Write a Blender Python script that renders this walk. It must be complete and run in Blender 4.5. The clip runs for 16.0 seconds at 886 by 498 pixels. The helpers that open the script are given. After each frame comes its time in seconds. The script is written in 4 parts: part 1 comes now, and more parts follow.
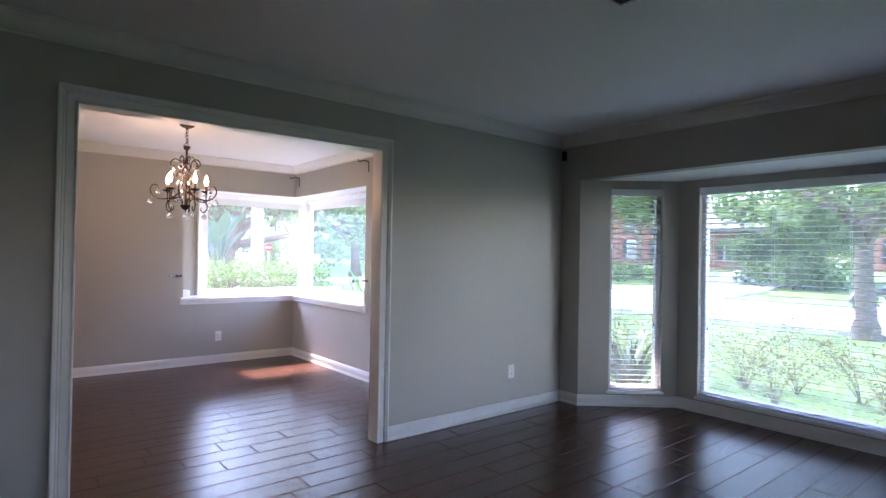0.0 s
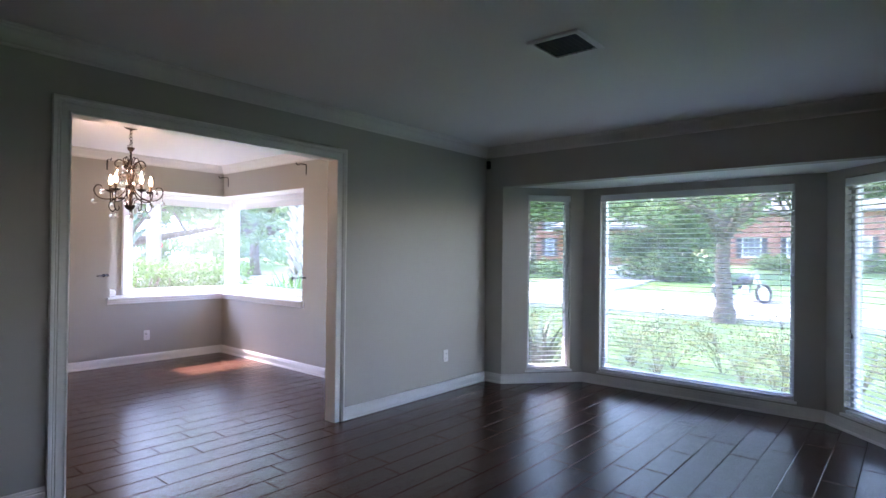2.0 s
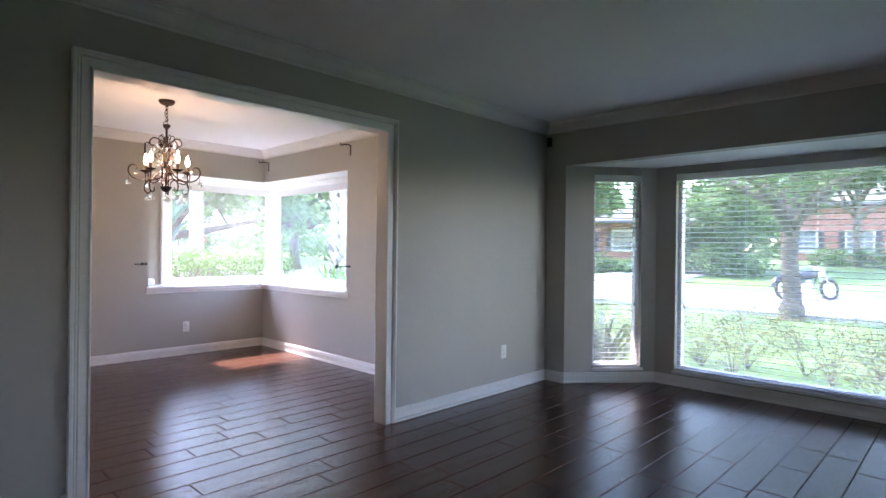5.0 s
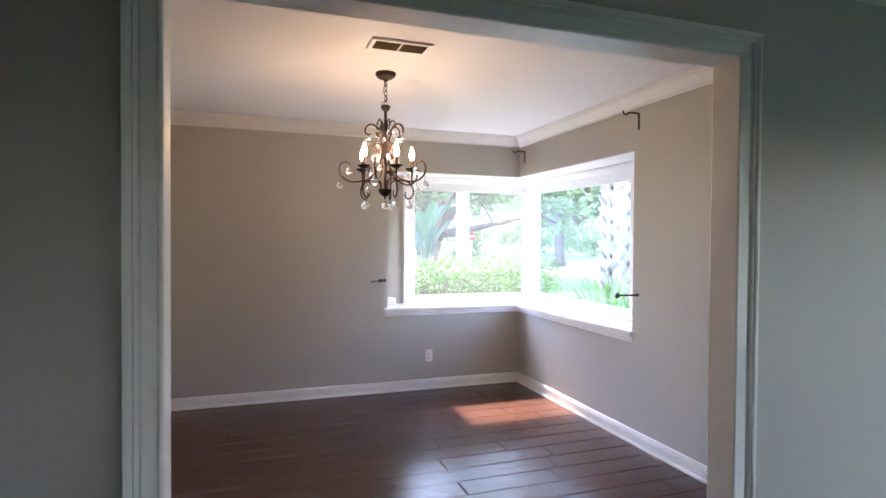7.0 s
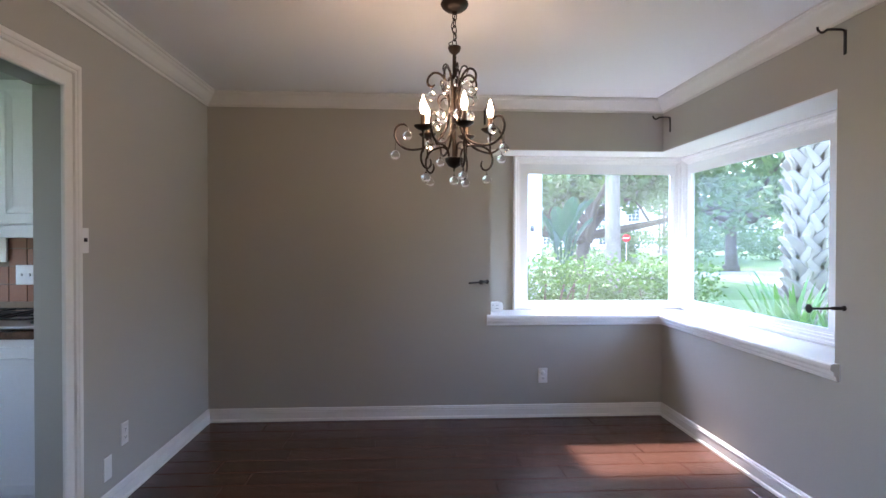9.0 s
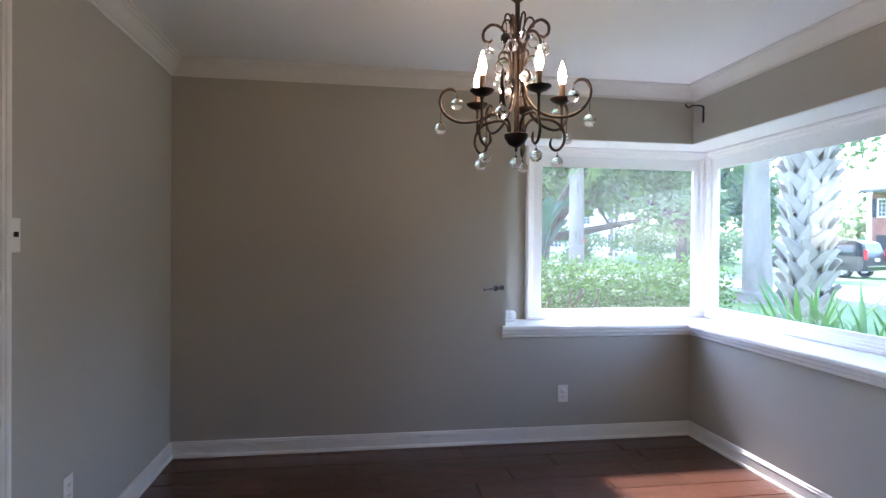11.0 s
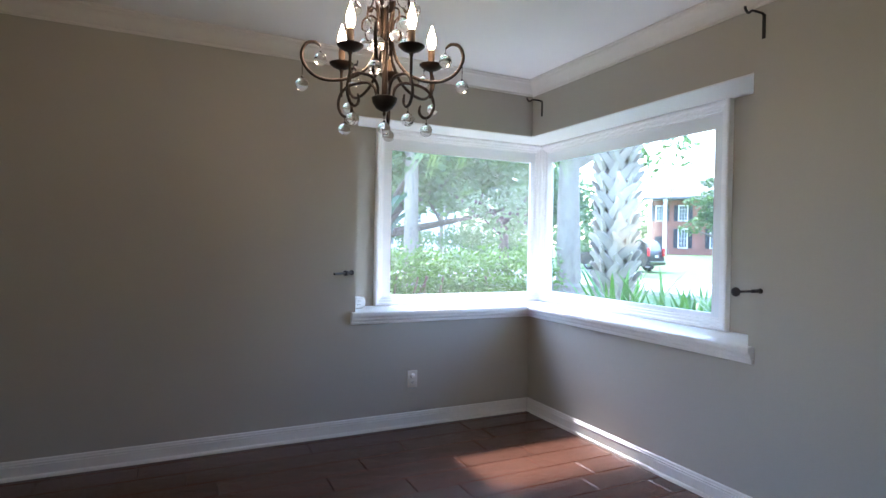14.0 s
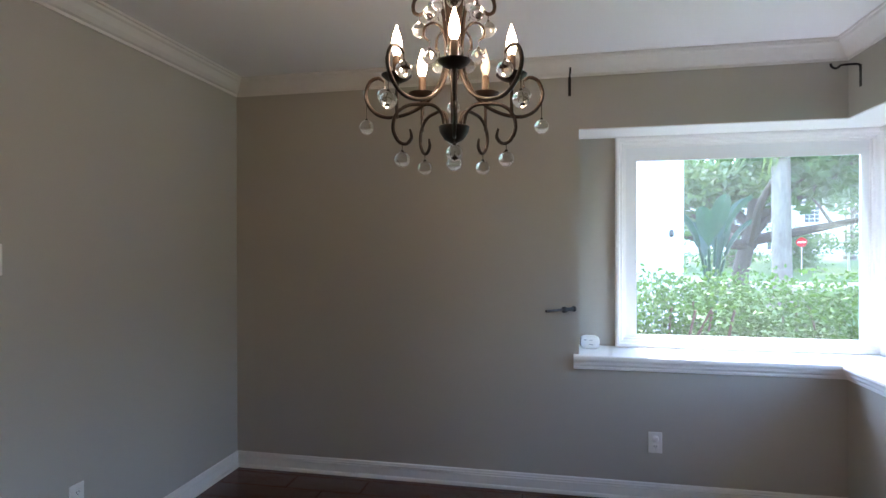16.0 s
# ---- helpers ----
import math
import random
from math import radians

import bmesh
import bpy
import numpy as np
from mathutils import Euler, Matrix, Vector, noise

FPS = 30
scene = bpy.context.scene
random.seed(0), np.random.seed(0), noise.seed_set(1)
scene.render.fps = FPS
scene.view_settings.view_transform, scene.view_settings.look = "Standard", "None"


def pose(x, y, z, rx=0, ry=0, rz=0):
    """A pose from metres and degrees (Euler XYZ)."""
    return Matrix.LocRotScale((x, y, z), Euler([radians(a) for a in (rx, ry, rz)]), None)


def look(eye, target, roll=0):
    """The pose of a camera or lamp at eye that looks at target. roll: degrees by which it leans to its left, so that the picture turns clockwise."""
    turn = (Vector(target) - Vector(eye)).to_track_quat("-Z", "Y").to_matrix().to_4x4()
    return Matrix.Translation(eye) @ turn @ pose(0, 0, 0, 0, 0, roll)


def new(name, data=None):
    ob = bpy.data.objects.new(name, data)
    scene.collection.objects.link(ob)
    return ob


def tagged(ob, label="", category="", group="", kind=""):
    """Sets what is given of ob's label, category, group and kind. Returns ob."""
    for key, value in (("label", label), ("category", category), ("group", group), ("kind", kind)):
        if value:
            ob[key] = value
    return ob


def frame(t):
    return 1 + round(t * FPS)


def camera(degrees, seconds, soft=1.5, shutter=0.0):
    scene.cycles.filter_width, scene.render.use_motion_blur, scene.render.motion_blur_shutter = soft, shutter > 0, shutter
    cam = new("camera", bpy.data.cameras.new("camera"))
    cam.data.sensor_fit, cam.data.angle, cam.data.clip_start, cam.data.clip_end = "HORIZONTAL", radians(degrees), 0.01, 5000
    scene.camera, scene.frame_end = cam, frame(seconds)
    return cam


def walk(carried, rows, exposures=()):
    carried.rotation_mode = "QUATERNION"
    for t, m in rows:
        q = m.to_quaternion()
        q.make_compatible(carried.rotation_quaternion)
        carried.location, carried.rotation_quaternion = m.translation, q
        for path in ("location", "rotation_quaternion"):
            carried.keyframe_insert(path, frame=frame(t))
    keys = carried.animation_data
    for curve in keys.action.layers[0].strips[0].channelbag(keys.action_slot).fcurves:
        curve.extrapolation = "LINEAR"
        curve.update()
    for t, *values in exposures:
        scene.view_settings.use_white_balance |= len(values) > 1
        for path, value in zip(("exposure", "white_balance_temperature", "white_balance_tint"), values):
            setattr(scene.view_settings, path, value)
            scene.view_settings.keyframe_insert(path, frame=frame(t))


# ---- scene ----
cam = camera(77.2, 16.0)
PATH = [
    (0, (0.008, 0.384, 1.332), (1.271, 1.934, 1.353), 1.0),
    (0.5, (-0.317, 0.354, 1.287), (1.063, 1.802, 1.318), 0.8),
    (1, (-0.508, 0.322, 1.313), (0.965, 1.675, 1.345), 0.8),
    (1.5, (-0.582, 0.279, 1.328), (0.919, 1.602, 1.348), 0.9),
    (2, (-0.635, 0.251, 1.334), (0.89, 1.545, 1.35), 0.7),
    (2.5, (-0.672, 0.244, 1.326), (0.903, 1.477, 1.343), 0.6),
    (3, (-0.684, 0.24, 1.314), (0.924, 1.429, 1.33), 0.5),
    (3.2, (-0.678, 0.234, 1.295), (0.94, 1.409, 1.316), 0.5),
    (5.3, (-0.26, 0.955, 1.243), (1.063, 2.454, 1.233), 0.6),
    (5.5, (-0.162, 1.148, 1.274), (1.063, 2.729, 1.257), 0.4),
    (6, (0.059, 1.529, 1.364), (1.087, 3.244, 1.336), 0.4),
    (6.5, (0.321, 1.877, 1.405), (1.155, 3.694, 1.372), 0.4),
    (7, (0.537, 2.203, 1.422), (1.191, 4.093, 1.387), 0.4),
    (7.5, (0.745, 2.452, 1.398), (1.267, 4.383, 1.37), 0.3),
    (8, (0.937, 2.626, 1.413), (1.253, 4.6, 1.385), 0.2),
    (8.5, (1.028, 2.809, 1.38), (1.226, 4.799, 1.353), 0.2),
    (9, (1.117, 3.002, 1.34), (1.234, 4.999, 1.316), 0.1),
    (9.2, (1.131, 3.085, 1.332), (1.231, 5.082, 1.311), -0.2),
    (11.3, (0.678, 3.646, 1.326), (1.051, 5.611, 1.312), 0.5),
    (11.5, (0.631, 3.669, 1.317), (1.063, 5.622, 1.308), 0.5),
    (12, (0.566, 3.727, 1.292), (1.164, 5.636, 1.281), 1.2),
    (12.5, (0.537, 3.752, 1.268), (1.266, 5.615, 1.254), 0.8),
    (13, (0.542, 3.756, 1.251), (1.353, 5.584, 1.235), 1.0),
    (13.5, (0.545, 3.748, 1.216), (1.402, 5.555, 1.201), 1.0),
    (14, (0.68, 3.757, 1.232), (1.55, 5.558, 1.215), 1.0),
    (14.5, (0.932, 3.828, 1.308), (1.712, 5.669, 1.284), 0.6),
    (15, (1.208, 3.909, 1.366), (1.631, 5.863, 1.347), 0.5),
    (15.5, (1.443, 3.948, 1.381), (1.465, 5.948, 1.372), 0.2),
    (16, (1.596, 4.012, 1.387), (1.202, 5.973, 1.381), -0.1),
]
EXPOSURES = [(0.0, 5.2, 6450, 36), (3.2, 5.2, 6500, 36), (5.5, 5.22, 6650, 32), (6.2, 5.32, 6700, 30), (7.0, 5.27, 6550, 29), (8.0, 4.87, 6350, 26), (9.0, 4.66, 6200, 25), (12.5, 4.46, 6000, 20), (16.0, 4.46, 6050, 18)]
walk(cam, [(t, look(eye, target, roll)) for t, eye, target, roll in PATH], EXPOSURES)

# ---- world and sun ----
SUN_EL, SUN_AZ = 53.0, -4.0
world = bpy.data.worlds.new("sky")
scene.world = world
world.use_nodes = True
wn = world.node_tree.nodes
sky = wn.new("ShaderNodeTexSky")
sky.sky_type, sky.sun_disc = "NISHITA", False
sky.sun_elevation, sky.sun_rotation = radians(SUN_EL), radians(SUN_AZ)
sky.dust_density, sky.air_density, sky.ozone_density = 0.8, 1.0, 1.5
wn["Background"].inputs[1].default_value = 0.15
world.node_tree.links.new(sky.outputs[0], wn["Background"].inputs[0])
sun = new("sun", bpy.data.lights.new("sun", "SUN"))
sun.data.energy, sun.data.angle, sun.data.color = 0.78, radians(4.0), (1.0, 0.96, 0.89)
sun.matrix_world = look((0, 0, 30), (-math.sin(radians(SUN_AZ)) * math.cos(radians(SUN_EL)), -math.cos(radians(SUN_AZ)) * math.cos(radians(SUN_EL)), 30 - math.sin(radians(SUN_EL))))
tagged(sun, kind="structure")


# ---- materials ----
def material(name, color, rough=0.5, metal=0.0, var=0.1, big=1.5, fine=60.0, bump=0.0, spread=0.0, coat=0.0, translucent=0.0, stretch=(1, 1, 1), spec=0.5):
    """Paint, wood, metal and so on: a base colour, varied at two scales, with fine relief. spread: variation from piece to piece."""
    m = bpy.data.materials.new(name)
    m.use_nodes = True
    n, l = m.node_tree.nodes, m.node_tree.links
    b = n["Principled BSDF"]
    b.inputs["Roughness"].default_value, b.inputs["Metallic"].default_value = rough, metal
    b.inputs["Coat Weight"].default_value, b.inputs["Coat Roughness"].default_value = coat, 0.15
    b.inputs["Specular IOR Level"].default_value = spec
    co = n.new("ShaderNodeTexCoord")
    mp = n.new("ShaderNodeMapping")
    mp.inputs["Scale"].default_value = stretch
    l.new(co.outputs["Object"], mp.inputs[0])
    fac = []
    for scale, detail in ((big, 3), (fine, 4)):
        t = n.new("ShaderNodeTexNoise")
        t.inputs["Scale"].default_value, t.inputs["Detail"].default_value = scale, detail
        l.new(mp.outputs[0], t.inputs["Vector"])
        fac.append(t.outputs[0])
    add = n.new("ShaderNodeMath")
    add.operation = "ADD"
    l.new(fac[0], add.inputs[0])
    l.new(fac[1], add.inputs[1])
    total = add.outputs[0]
    if spread:
        info, geo = n.new("ShaderNodeObjectInfo"), n.new("ShaderNodeNewGeometry")
        for out in (info.outputs["Random"], geo.outputs["Random Per Island"]):
            sc = n.new("ShaderNodeMath")
            sc.operation = "MULTIPLY_ADD"
            l.new(out, sc.inputs[0])
            sc.inputs[1].default_value = spread
            l.new(total, sc.inputs[2])
            total = sc.outputs[0]
    rng = n.new("ShaderNodeMapRange")
    l.new(total, rng.inputs[0])
    rng.inputs[1].default_value, rng.inputs[2].default_value = 0.6, 1.4 + 2 * spread
    rng.inputs[3].default_value, rng.inputs[4].default_value = 1 - var, 1 + var
    mix = n.new("ShaderNodeVectorMath")
    mix.operation = "SCALE"
    mix.inputs[0].default_value = color
    l.new(rng.outputs[0], mix.inputs["Scale"])
    l.new(mix.outputs[0], b.inputs["Base Color"])
    if bump:
        bp = n.new("ShaderNodeBump")
        bp.inputs["Strength"].default_value, bp.inputs["Distance"].default_value = bump, 0.003
        l.new(total, bp.inputs["Height"])
        l.new(bp.outputs[0], b.inputs["Normal"])
    if translucent:
        tr, ms = n.new("ShaderNodeBsdfTranslucent"), n.new("ShaderNodeMixShader")
        l.new(mix.outputs[0], tr.inputs[0])
        ms.inputs[0].default_value = translucent
        l.new(b.outputs[0], ms.inputs[1])
        l.new(tr.outputs[0], ms.inputs[2])
        l.new(ms.outputs[0], n["Material Output"].inputs[0])
    return m


def glass_pane(name, haze, tint=(1, 1, 1)):
    """Thin window glass with a mirror gloss by Fresnel, smears, and a veil that imitates glare."""
    m = bpy.data.materials.new(name)
    m.use_nodes = True
    n, l = m.node_tree.nodes, m.node_tree.links
    n.remove(n["Principled BSDF"])
    tr, gl, ms, lw = n.new("ShaderNodeBsdfTransparent"), n.new("ShaderNodeBsdfGlossy"), n.new("ShaderNodeMixShader"), n.new("ShaderNodeLayerWeight")
    tr.inputs[0].default_value = (*tint, 1)
    gl.inputs["Roughness"].default_value = 0.02
    power, fr = n.new("ShaderNodeMath"), n.new("ShaderNodeMath")
    power.operation, power.inputs[1].default_value = "POWER", 4.0
    fr.operation, fr.inputs[1].default_value, fr.inputs[2].default_value = "MULTIPLY_ADD", 0.7, 0.012
    l.new(lw.outputs["Facing"], power.inputs[0])
    l.new(power.outputs[0], fr.inputs[0])
    l.new(fr.outputs[0], ms.inputs[0])
    l.new(tr.outputs[0], ms.inputs[1])
    l.new(gl.outputs[0], ms.inputs[2])
    # translucent veil, uneven like smears, puts the outdoor glare into the pane
    scatter, veil = n.new("ShaderNodeBsdfTranslucent"), n.new("ShaderNodeMixShader")
    smear, amount = n.new("ShaderNodeTexNoise"), n.new("ShaderNodeMapRange")
    smear.inputs["Scale"].default_value, smear.inputs["Detail"].default_value, smear.inputs["Distortion"].default_value = 2.2, 4, 1.5
    amount.inputs[1].default_value, amount.inputs[2].default_value, amount.inputs[3].default_value, amount.inputs[4].default_value = 0.30, 0.75, 0.5 * haze, haze
    co = n.new("ShaderNodeTexCoord")
    l.new(co.outputs["Object"], smear.inputs["Vector"])
    l.new(smear.outputs[0], amount.inputs[0])
    l.new(amount.outputs[0], veil.inputs[0])
    l.new(ms.outputs[0], veil.inputs[1])
    l.new(scatter.outputs[0], veil.inputs[2])
    l.new(veil.outputs[0], n["Material Output"].inputs[0])
    return m


WALL = material("greige_paint", (0.432, 0.412, 0.360), 0.6, var=0.03, big=0.8, fine=220, bump=0.12)
CEIL = material("white_ceiling_paint", (0.84, 0.835, 0.82), 0.7, var=0.02, big=0.7, fine=160, bump=0.15)
TRIM = material("white_gloss_trim", (0.88, 0.875, 0.86), 0.3, var=0.03, big=2, fine=40, bump=0.02)
BASEBOARD = material("white_baseboard_paint", (0.74, 0.73, 0.70), 0.3, var=0.04, big=2, fine=40, bump=0.02)
CROWN = material("off_white_crown_paint", (0.71, 0.69, 0.645), 0.45, var=0.03, big=2, fine=40)
CASING = material("off_white_casing_paint", (0.80, 0.78, 0.735), 0.35, var=0.03, big=2, fine=40)
VINYL = material("white_vinyl", (0.82, 0.83, 0.83), 0.35, var=0.02)
JOINT = material("dark_joint", (0.012, 0.006, 0.004), 0.8)
WOOD = material("red_brown_hand_scraped_wood", (0.066, 0.029, 0.0185), 0.21, var=0.45, big=2.2, fine=26, bump=0.35, spread=0.5, coat=0.04, stretch=(1, 7, 7), spec=0.36)
GRASS = material("lawn", (0.070, 0.135, 0.026), 0.9, var=0.35, big=0.4, fine=30, bump=0.5)
CONCRETE = material("pale_concrete", (0.36, 0.345, 0.32), 0.85, var=0.12, big=0.5, fine=12, bump=0.2)
IRON = material("dark_bronze_iron", (0.026, 0.017, 0.012), 0.45, metal=0.45, var=0.3, big=20, fine=200, bump=0.1)
BLACK = material("black_iron", (0.012, 0.012, 0.013), 0.45, metal=0.3, var=0.2)
GLASS = glass_pane("window_glass", 0.022, (0.90, 0.92, 0.91))
# the grey tint dims the overbright outdoor view, the veil washes it out
DIMMED = glass_pane("dimmed_hazed_glass", 0.026, (0.66, 0.69, 0.67))
PLATE = material("white_plastic_plate", (0.80, 0.79, 0.76), 0.35, var=0.02)
BLIND = material("white_blind_slat", (0.80, 0.81, 0.82), 0.4, var=0.03, translucent=0.3)


# ---- mesh tools ----
def mesh_of(bm, name, mat, smooth=False):
    me = bpy.data.meshes.new(name)
    bmesh.ops.recalc_face_normals(bm, faces=bm.faces)
    bm.to_mesh(me)
    bm.free()
    for m in mat if isinstance(mat, (list, tuple)) else [mat]:
        me.materials.append(m)
    if smooth:
        me.polygons.foreach_set("use_smooth", [True] * len(me.polygons))
        me.set_sharp_from_angle(angle=radians(40))
    return me


def part(name, bm, mat, parent=None, label="", smooth=False, m=None):
    ob = new(name, mesh_of(bm, name, mat, smooth))
    if parent is not None:
        ob.parent = parent
    if m is not None:
        ob.matrix_basis = m
    return tagged(ob, label)


def thing(name, label, category, m=None, group=""):
    ob = new(name)
    ob.empty_display_size = 0.1
    if m is not None:
        ob.matrix_basis = m
    return tagged(ob, label, category, group)


def structure(name, bm, mat, label="", smooth=False):
    return tagged(part(name, bm, mat, None, label, smooth), kind="structure")


def box(bm, x0, y0, z0, x1, y1, z1, bevel=0.0):
    vs = [bm.verts.new((x, y, z)) for z in (z0, z1) for y in (y0, y1) for x in (x0, x1)]
    fs = [bm.faces.new([vs[i] for i in q]) for q in ((0, 2, 3, 1), (4, 5, 7, 6), (0, 1, 5, 4), (2, 6, 7, 3), (0, 4, 6, 2), (1, 3, 7, 5))]
    if bevel:
        bmesh.ops.bevel(bm, geom=list({e for f in fs for e in f.edges}), offset=bevel, segments=2, affect="EDGES", profile=0.5)
    return bm


def prism(bm, poly, z0, z1):
    lo = [bm.verts.new((x, y, z0)) for x, y in poly]
    hi = [bm.verts.new((x, y, z1)) for x, y in poly]
    bm.faces.new(lo[::-1])
    bm.faces.new(hi)
    for i in range(len(poly)):
        j = (i + 1) % len(poly)
        bm.faces.new((lo[i], lo[j], hi[j], hi[i]))
    return bm


def moulding(bm, path, prof, place=lambda u, v, h: (u, v, h), closed=False):
    """Sweeps a profile of (distance to the left of the path, height) along a path, with mitred corners."""
    n, rings = len(path), []
    for i, p in enumerate(path):
        p = Vector(p)
        a = (p - Vector(path[i - 1])).normalized() if i or closed else None
        b = (Vector(path[(i + 1) % n]) - p).normalized() if i < n - 1 or closed else None
        a, b = a or b, b or a
        na, nb = Vector((-a.y, a.x)), Vector((-b.y, b.x))
        k = (na + nb) / (1 + na.dot(nb))
        rings.append([bm.verts.new(place(p.x + k.x * d, p.y + k.y * d, h)) for d, h in prof])
    m = len(prof)
    for i in range(n if closed else n - 1):
        r, s = rings[i], rings[(i + 1) % n]
        for j in range(m):
            bm.faces.new((r[j], r[(j + 1) % m], s[(j + 1) % m], s[j]))
    if not closed:
        bm.faces.new(rings[0])
        bm.faces.new(rings[-1][::-1])
    return bm


def slab(bm, u0, u1, z0, z1, w0, w1, holes=(), place=lambda u, w, z: (u, w, z)):
    """An upright wall from u0 to u1 with thickness w0 to w1 and rectangular holes (u0, u1, z0, z1) through it."""
    holes = [(max(a, u0), min(b, u1), max(c, z0), min(d, z1)) for a, b, c, d in holes]
    us = sorted({u0, u1, *(h[0] for h in holes), *(h[1] for h in holes)})
    zs = sorted({z0, z1, *(h[2] for h in holes), *(h[3] for h in holes)})
    cells = {(i, j) for i in range(len(us) - 1) for j in range(len(zs) - 1)
             if not any(h[0] < (us[i] + us[i + 1]) / 2 < h[1] and h[2] < (zs[j] + zs[j + 1]) / 2 < h[3] for h in holes)}
    vs = {}

    def v(i, j, w):
        if (i, j, w) not in vs:
            vs[i, j, w] = bm.verts.new(place(us[i], (w0, w1)[w], zs[j]))
        return vs[i, j, w]
    for i, j in cells:
        for w in (0, 1):
            bm.faces.new((v(i, j, w), v(i + 1, j, w), v(i + 1, j + 1, w), v(i, j + 1, w)))
        for di, dj, a, b in ((-1, 0, (0, 0), (0, 1)), (1, 0, (1, 0), (1, 1)), (0, -1, (0, 0), (1, 0)), (0, 1, (0, 1), (1, 1))):
            if (i + di, j + dj) not in cells:
                p, q = (i + a[0], j + a[1]), (i + b[0], j + b[1])
                bm.faces.new((v(*p, 0), v(*q, 0), v(*q, 1), v(*p, 1)))
    return bm


def tube(bm, pts, radii, sides=8, caps=True):
    """A round bar along points, with a radius for each (or one for all)."""
    pts = [Vector(p) for p in pts]
    radii = radii if isinstance(radii, (list, tuple)) else [radii] * len(pts)
    rings, up = [], None
    for i, p in enumerate(pts):
        d = (pts[min(i + 1, len(pts) - 1)] - pts[max(i - 1, 0)]).normalized()
        if up is None:
            up = d.orthogonal().normalized()
        up = (up - d * up.dot(d)).normalized()
        side = d.cross(up)
        rings.append([bm.verts.new(p + (up * math.cos(a) + side * math.sin(a)) * radii[i]) for a in (2 * math.pi * k / sides for k in range(sides))])
    for r, s in zip(rings, rings[1:]):
        for k in range(sides):
            bm.faces.new((r[k], r[(k + 1) % sides], s[(k + 1) % sides], s[k]))
    if caps:
        bm.faces.new(rings[0][::-1])
        bm.faces.new(rings[-1])
    return bm


def lathe(bm, prof, sides=24, centre=(0, 0, 0)):
    """Turns a profile of (radius, height) about the upright axis."""
    rings = []
    for r, z in prof:
        if r < 1e-6:
            rings.append([bm.verts.new((centre[0], centre[1], centre[2] + z))])
        else:
            rings.append([bm.verts.new((centre[0] + r * math.cos(a), centre[1] + r * math.sin(a), centre[2] + z)) for a in (2 * math.pi * k / sides for k in range(sides))])
    for r, s in zip(rings, rings[1:]):
        for k in range(sides):
            q = [r[k % len(r)], r[(k + 1) % len(r)], s[(k + 1) % len(s)], s[k % len(s)]]
            q = list(dict.fromkeys(q))
            if len(q) > 2:
                bm.faces.new(q)
    return bm


def spline(pts, steps=6):
    """A smooth curve through points."""
    pts = [Vector(p) for p in pts]
    out = []
    for i in range(len(pts) - 1):
        p0, p1, p2, p3 = pts[max(i - 1, 0)], pts[i], pts[i + 1], pts[min(i + 2, len(pts) - 1)]
        for k in range(steps):
            t = k / steps
            out.append(0.5 * (2 * p1 + (p2 - p0) * t + (2 * p0 - 5 * p1 + 4 * p2 - p3) * t * t + (3 * p1 - p0 - 3 * p2 + p3) * t ** 3))
    return out + [pts[-1]]


BM = bmesh.new

# ---- plan ----
H = 2.44
XL, XR, YF = -0.385, 3.075, 7.215       # dining room: kitchen side, window side, far end
YO, YD = 3.705, 3.80                    # the wall between the rooms: living face, dining face
OX0, OX1, OZ = 0.338, 2.135, 2.058      # the wide cased opening
LX, LY, BX, BAYX = -3.2, -3.2, 4.135, 4.815   # living room
BY = (0.15, 0.79, 2.922, 3.493)         # bay: wall ends and bends along y
BAYZ = 2.03
KY0, KY1, KZ = 4.55, 5.485, 2.012       # kitchen doorway
WX0, WY0, WZ0, WZ1 = 1.73, 5.45, 0.75, 2.05    # corner window recess
RX, RY = 3.42, 7.55                     # outer planes of the corner window
GROUND = -0.25

# ---- walls ----
BASE_PROF = [(0, 0.0), (0.024, 0.0), (0.024, 0.010), (0.021, 0.017), (0.015, 0.020), (0.014, 0.066), (0.0085, 0.0685), (0.0085, 0.0715), (0.015, 0.074), (0.015, 0.080), (0.0105, 0.083), (0.0105, 0.0855), (0.009, 0.092), (0.004, 0.096), (0, 0.097)]
CROWN_PROF = [(0, H - 0.098), (0.008, H - 0.098), (0.010, H - 0.085), (0.022, H - 0.078), (0.040, H - 0.060), (0.062, H - 0.030), (0.074, H - 0.022), (0.078, H - 0.012), (0.088, H - 0.010), (0.090, H - 0.001), (0, H - 0.001)]
CASING_PROF = [(0, 0), (0, 0.010), (0.003, 0.015), (0.010, 0.016), (0.014, 0.011), (0.018, 0.010), (0.050, 0.013), (0.053, 0.006), (0.056, 0.006), (0.059, 0.018), (0.064, 0.022), (0.069, 0.019), (0.072, 0.024), (0.078, 0.027), (0.087, 0.027), (0.090, 0.023), (0.090, 0)]

structure("wall_between_rooms", slab(BM(), LX - 0.115, BX, 0, H, YO, YD, [(OX0 - 0.02, OX1 + 0.02, -1, OZ + 0.02)]), WALL)
structure("wall_far", slab(BM(), XL - 0.12, XR, 0, H, YF, YF + 0.115, [(WX0, XR + 1, WZ0 - 0.03, WZ1)]), WALL)
structure("wall_window_side", slab(BM(), YD, YF + 0.115, 0, H, XR, XR + 0.115, [(WY0, YF + 1, WZ0 - 0.03, WZ1)], lambda u, w, z: (w, u, z)), WALL)
structure("wall_kitchen_side", slab(BM(), YD, YF, 0, H, XL - 0.115, XL, [(KY0 - 0.02, KY1 + 0.02, -1, KZ + 0.02)], lambda u, w, z: (w, u, z)), WALL)
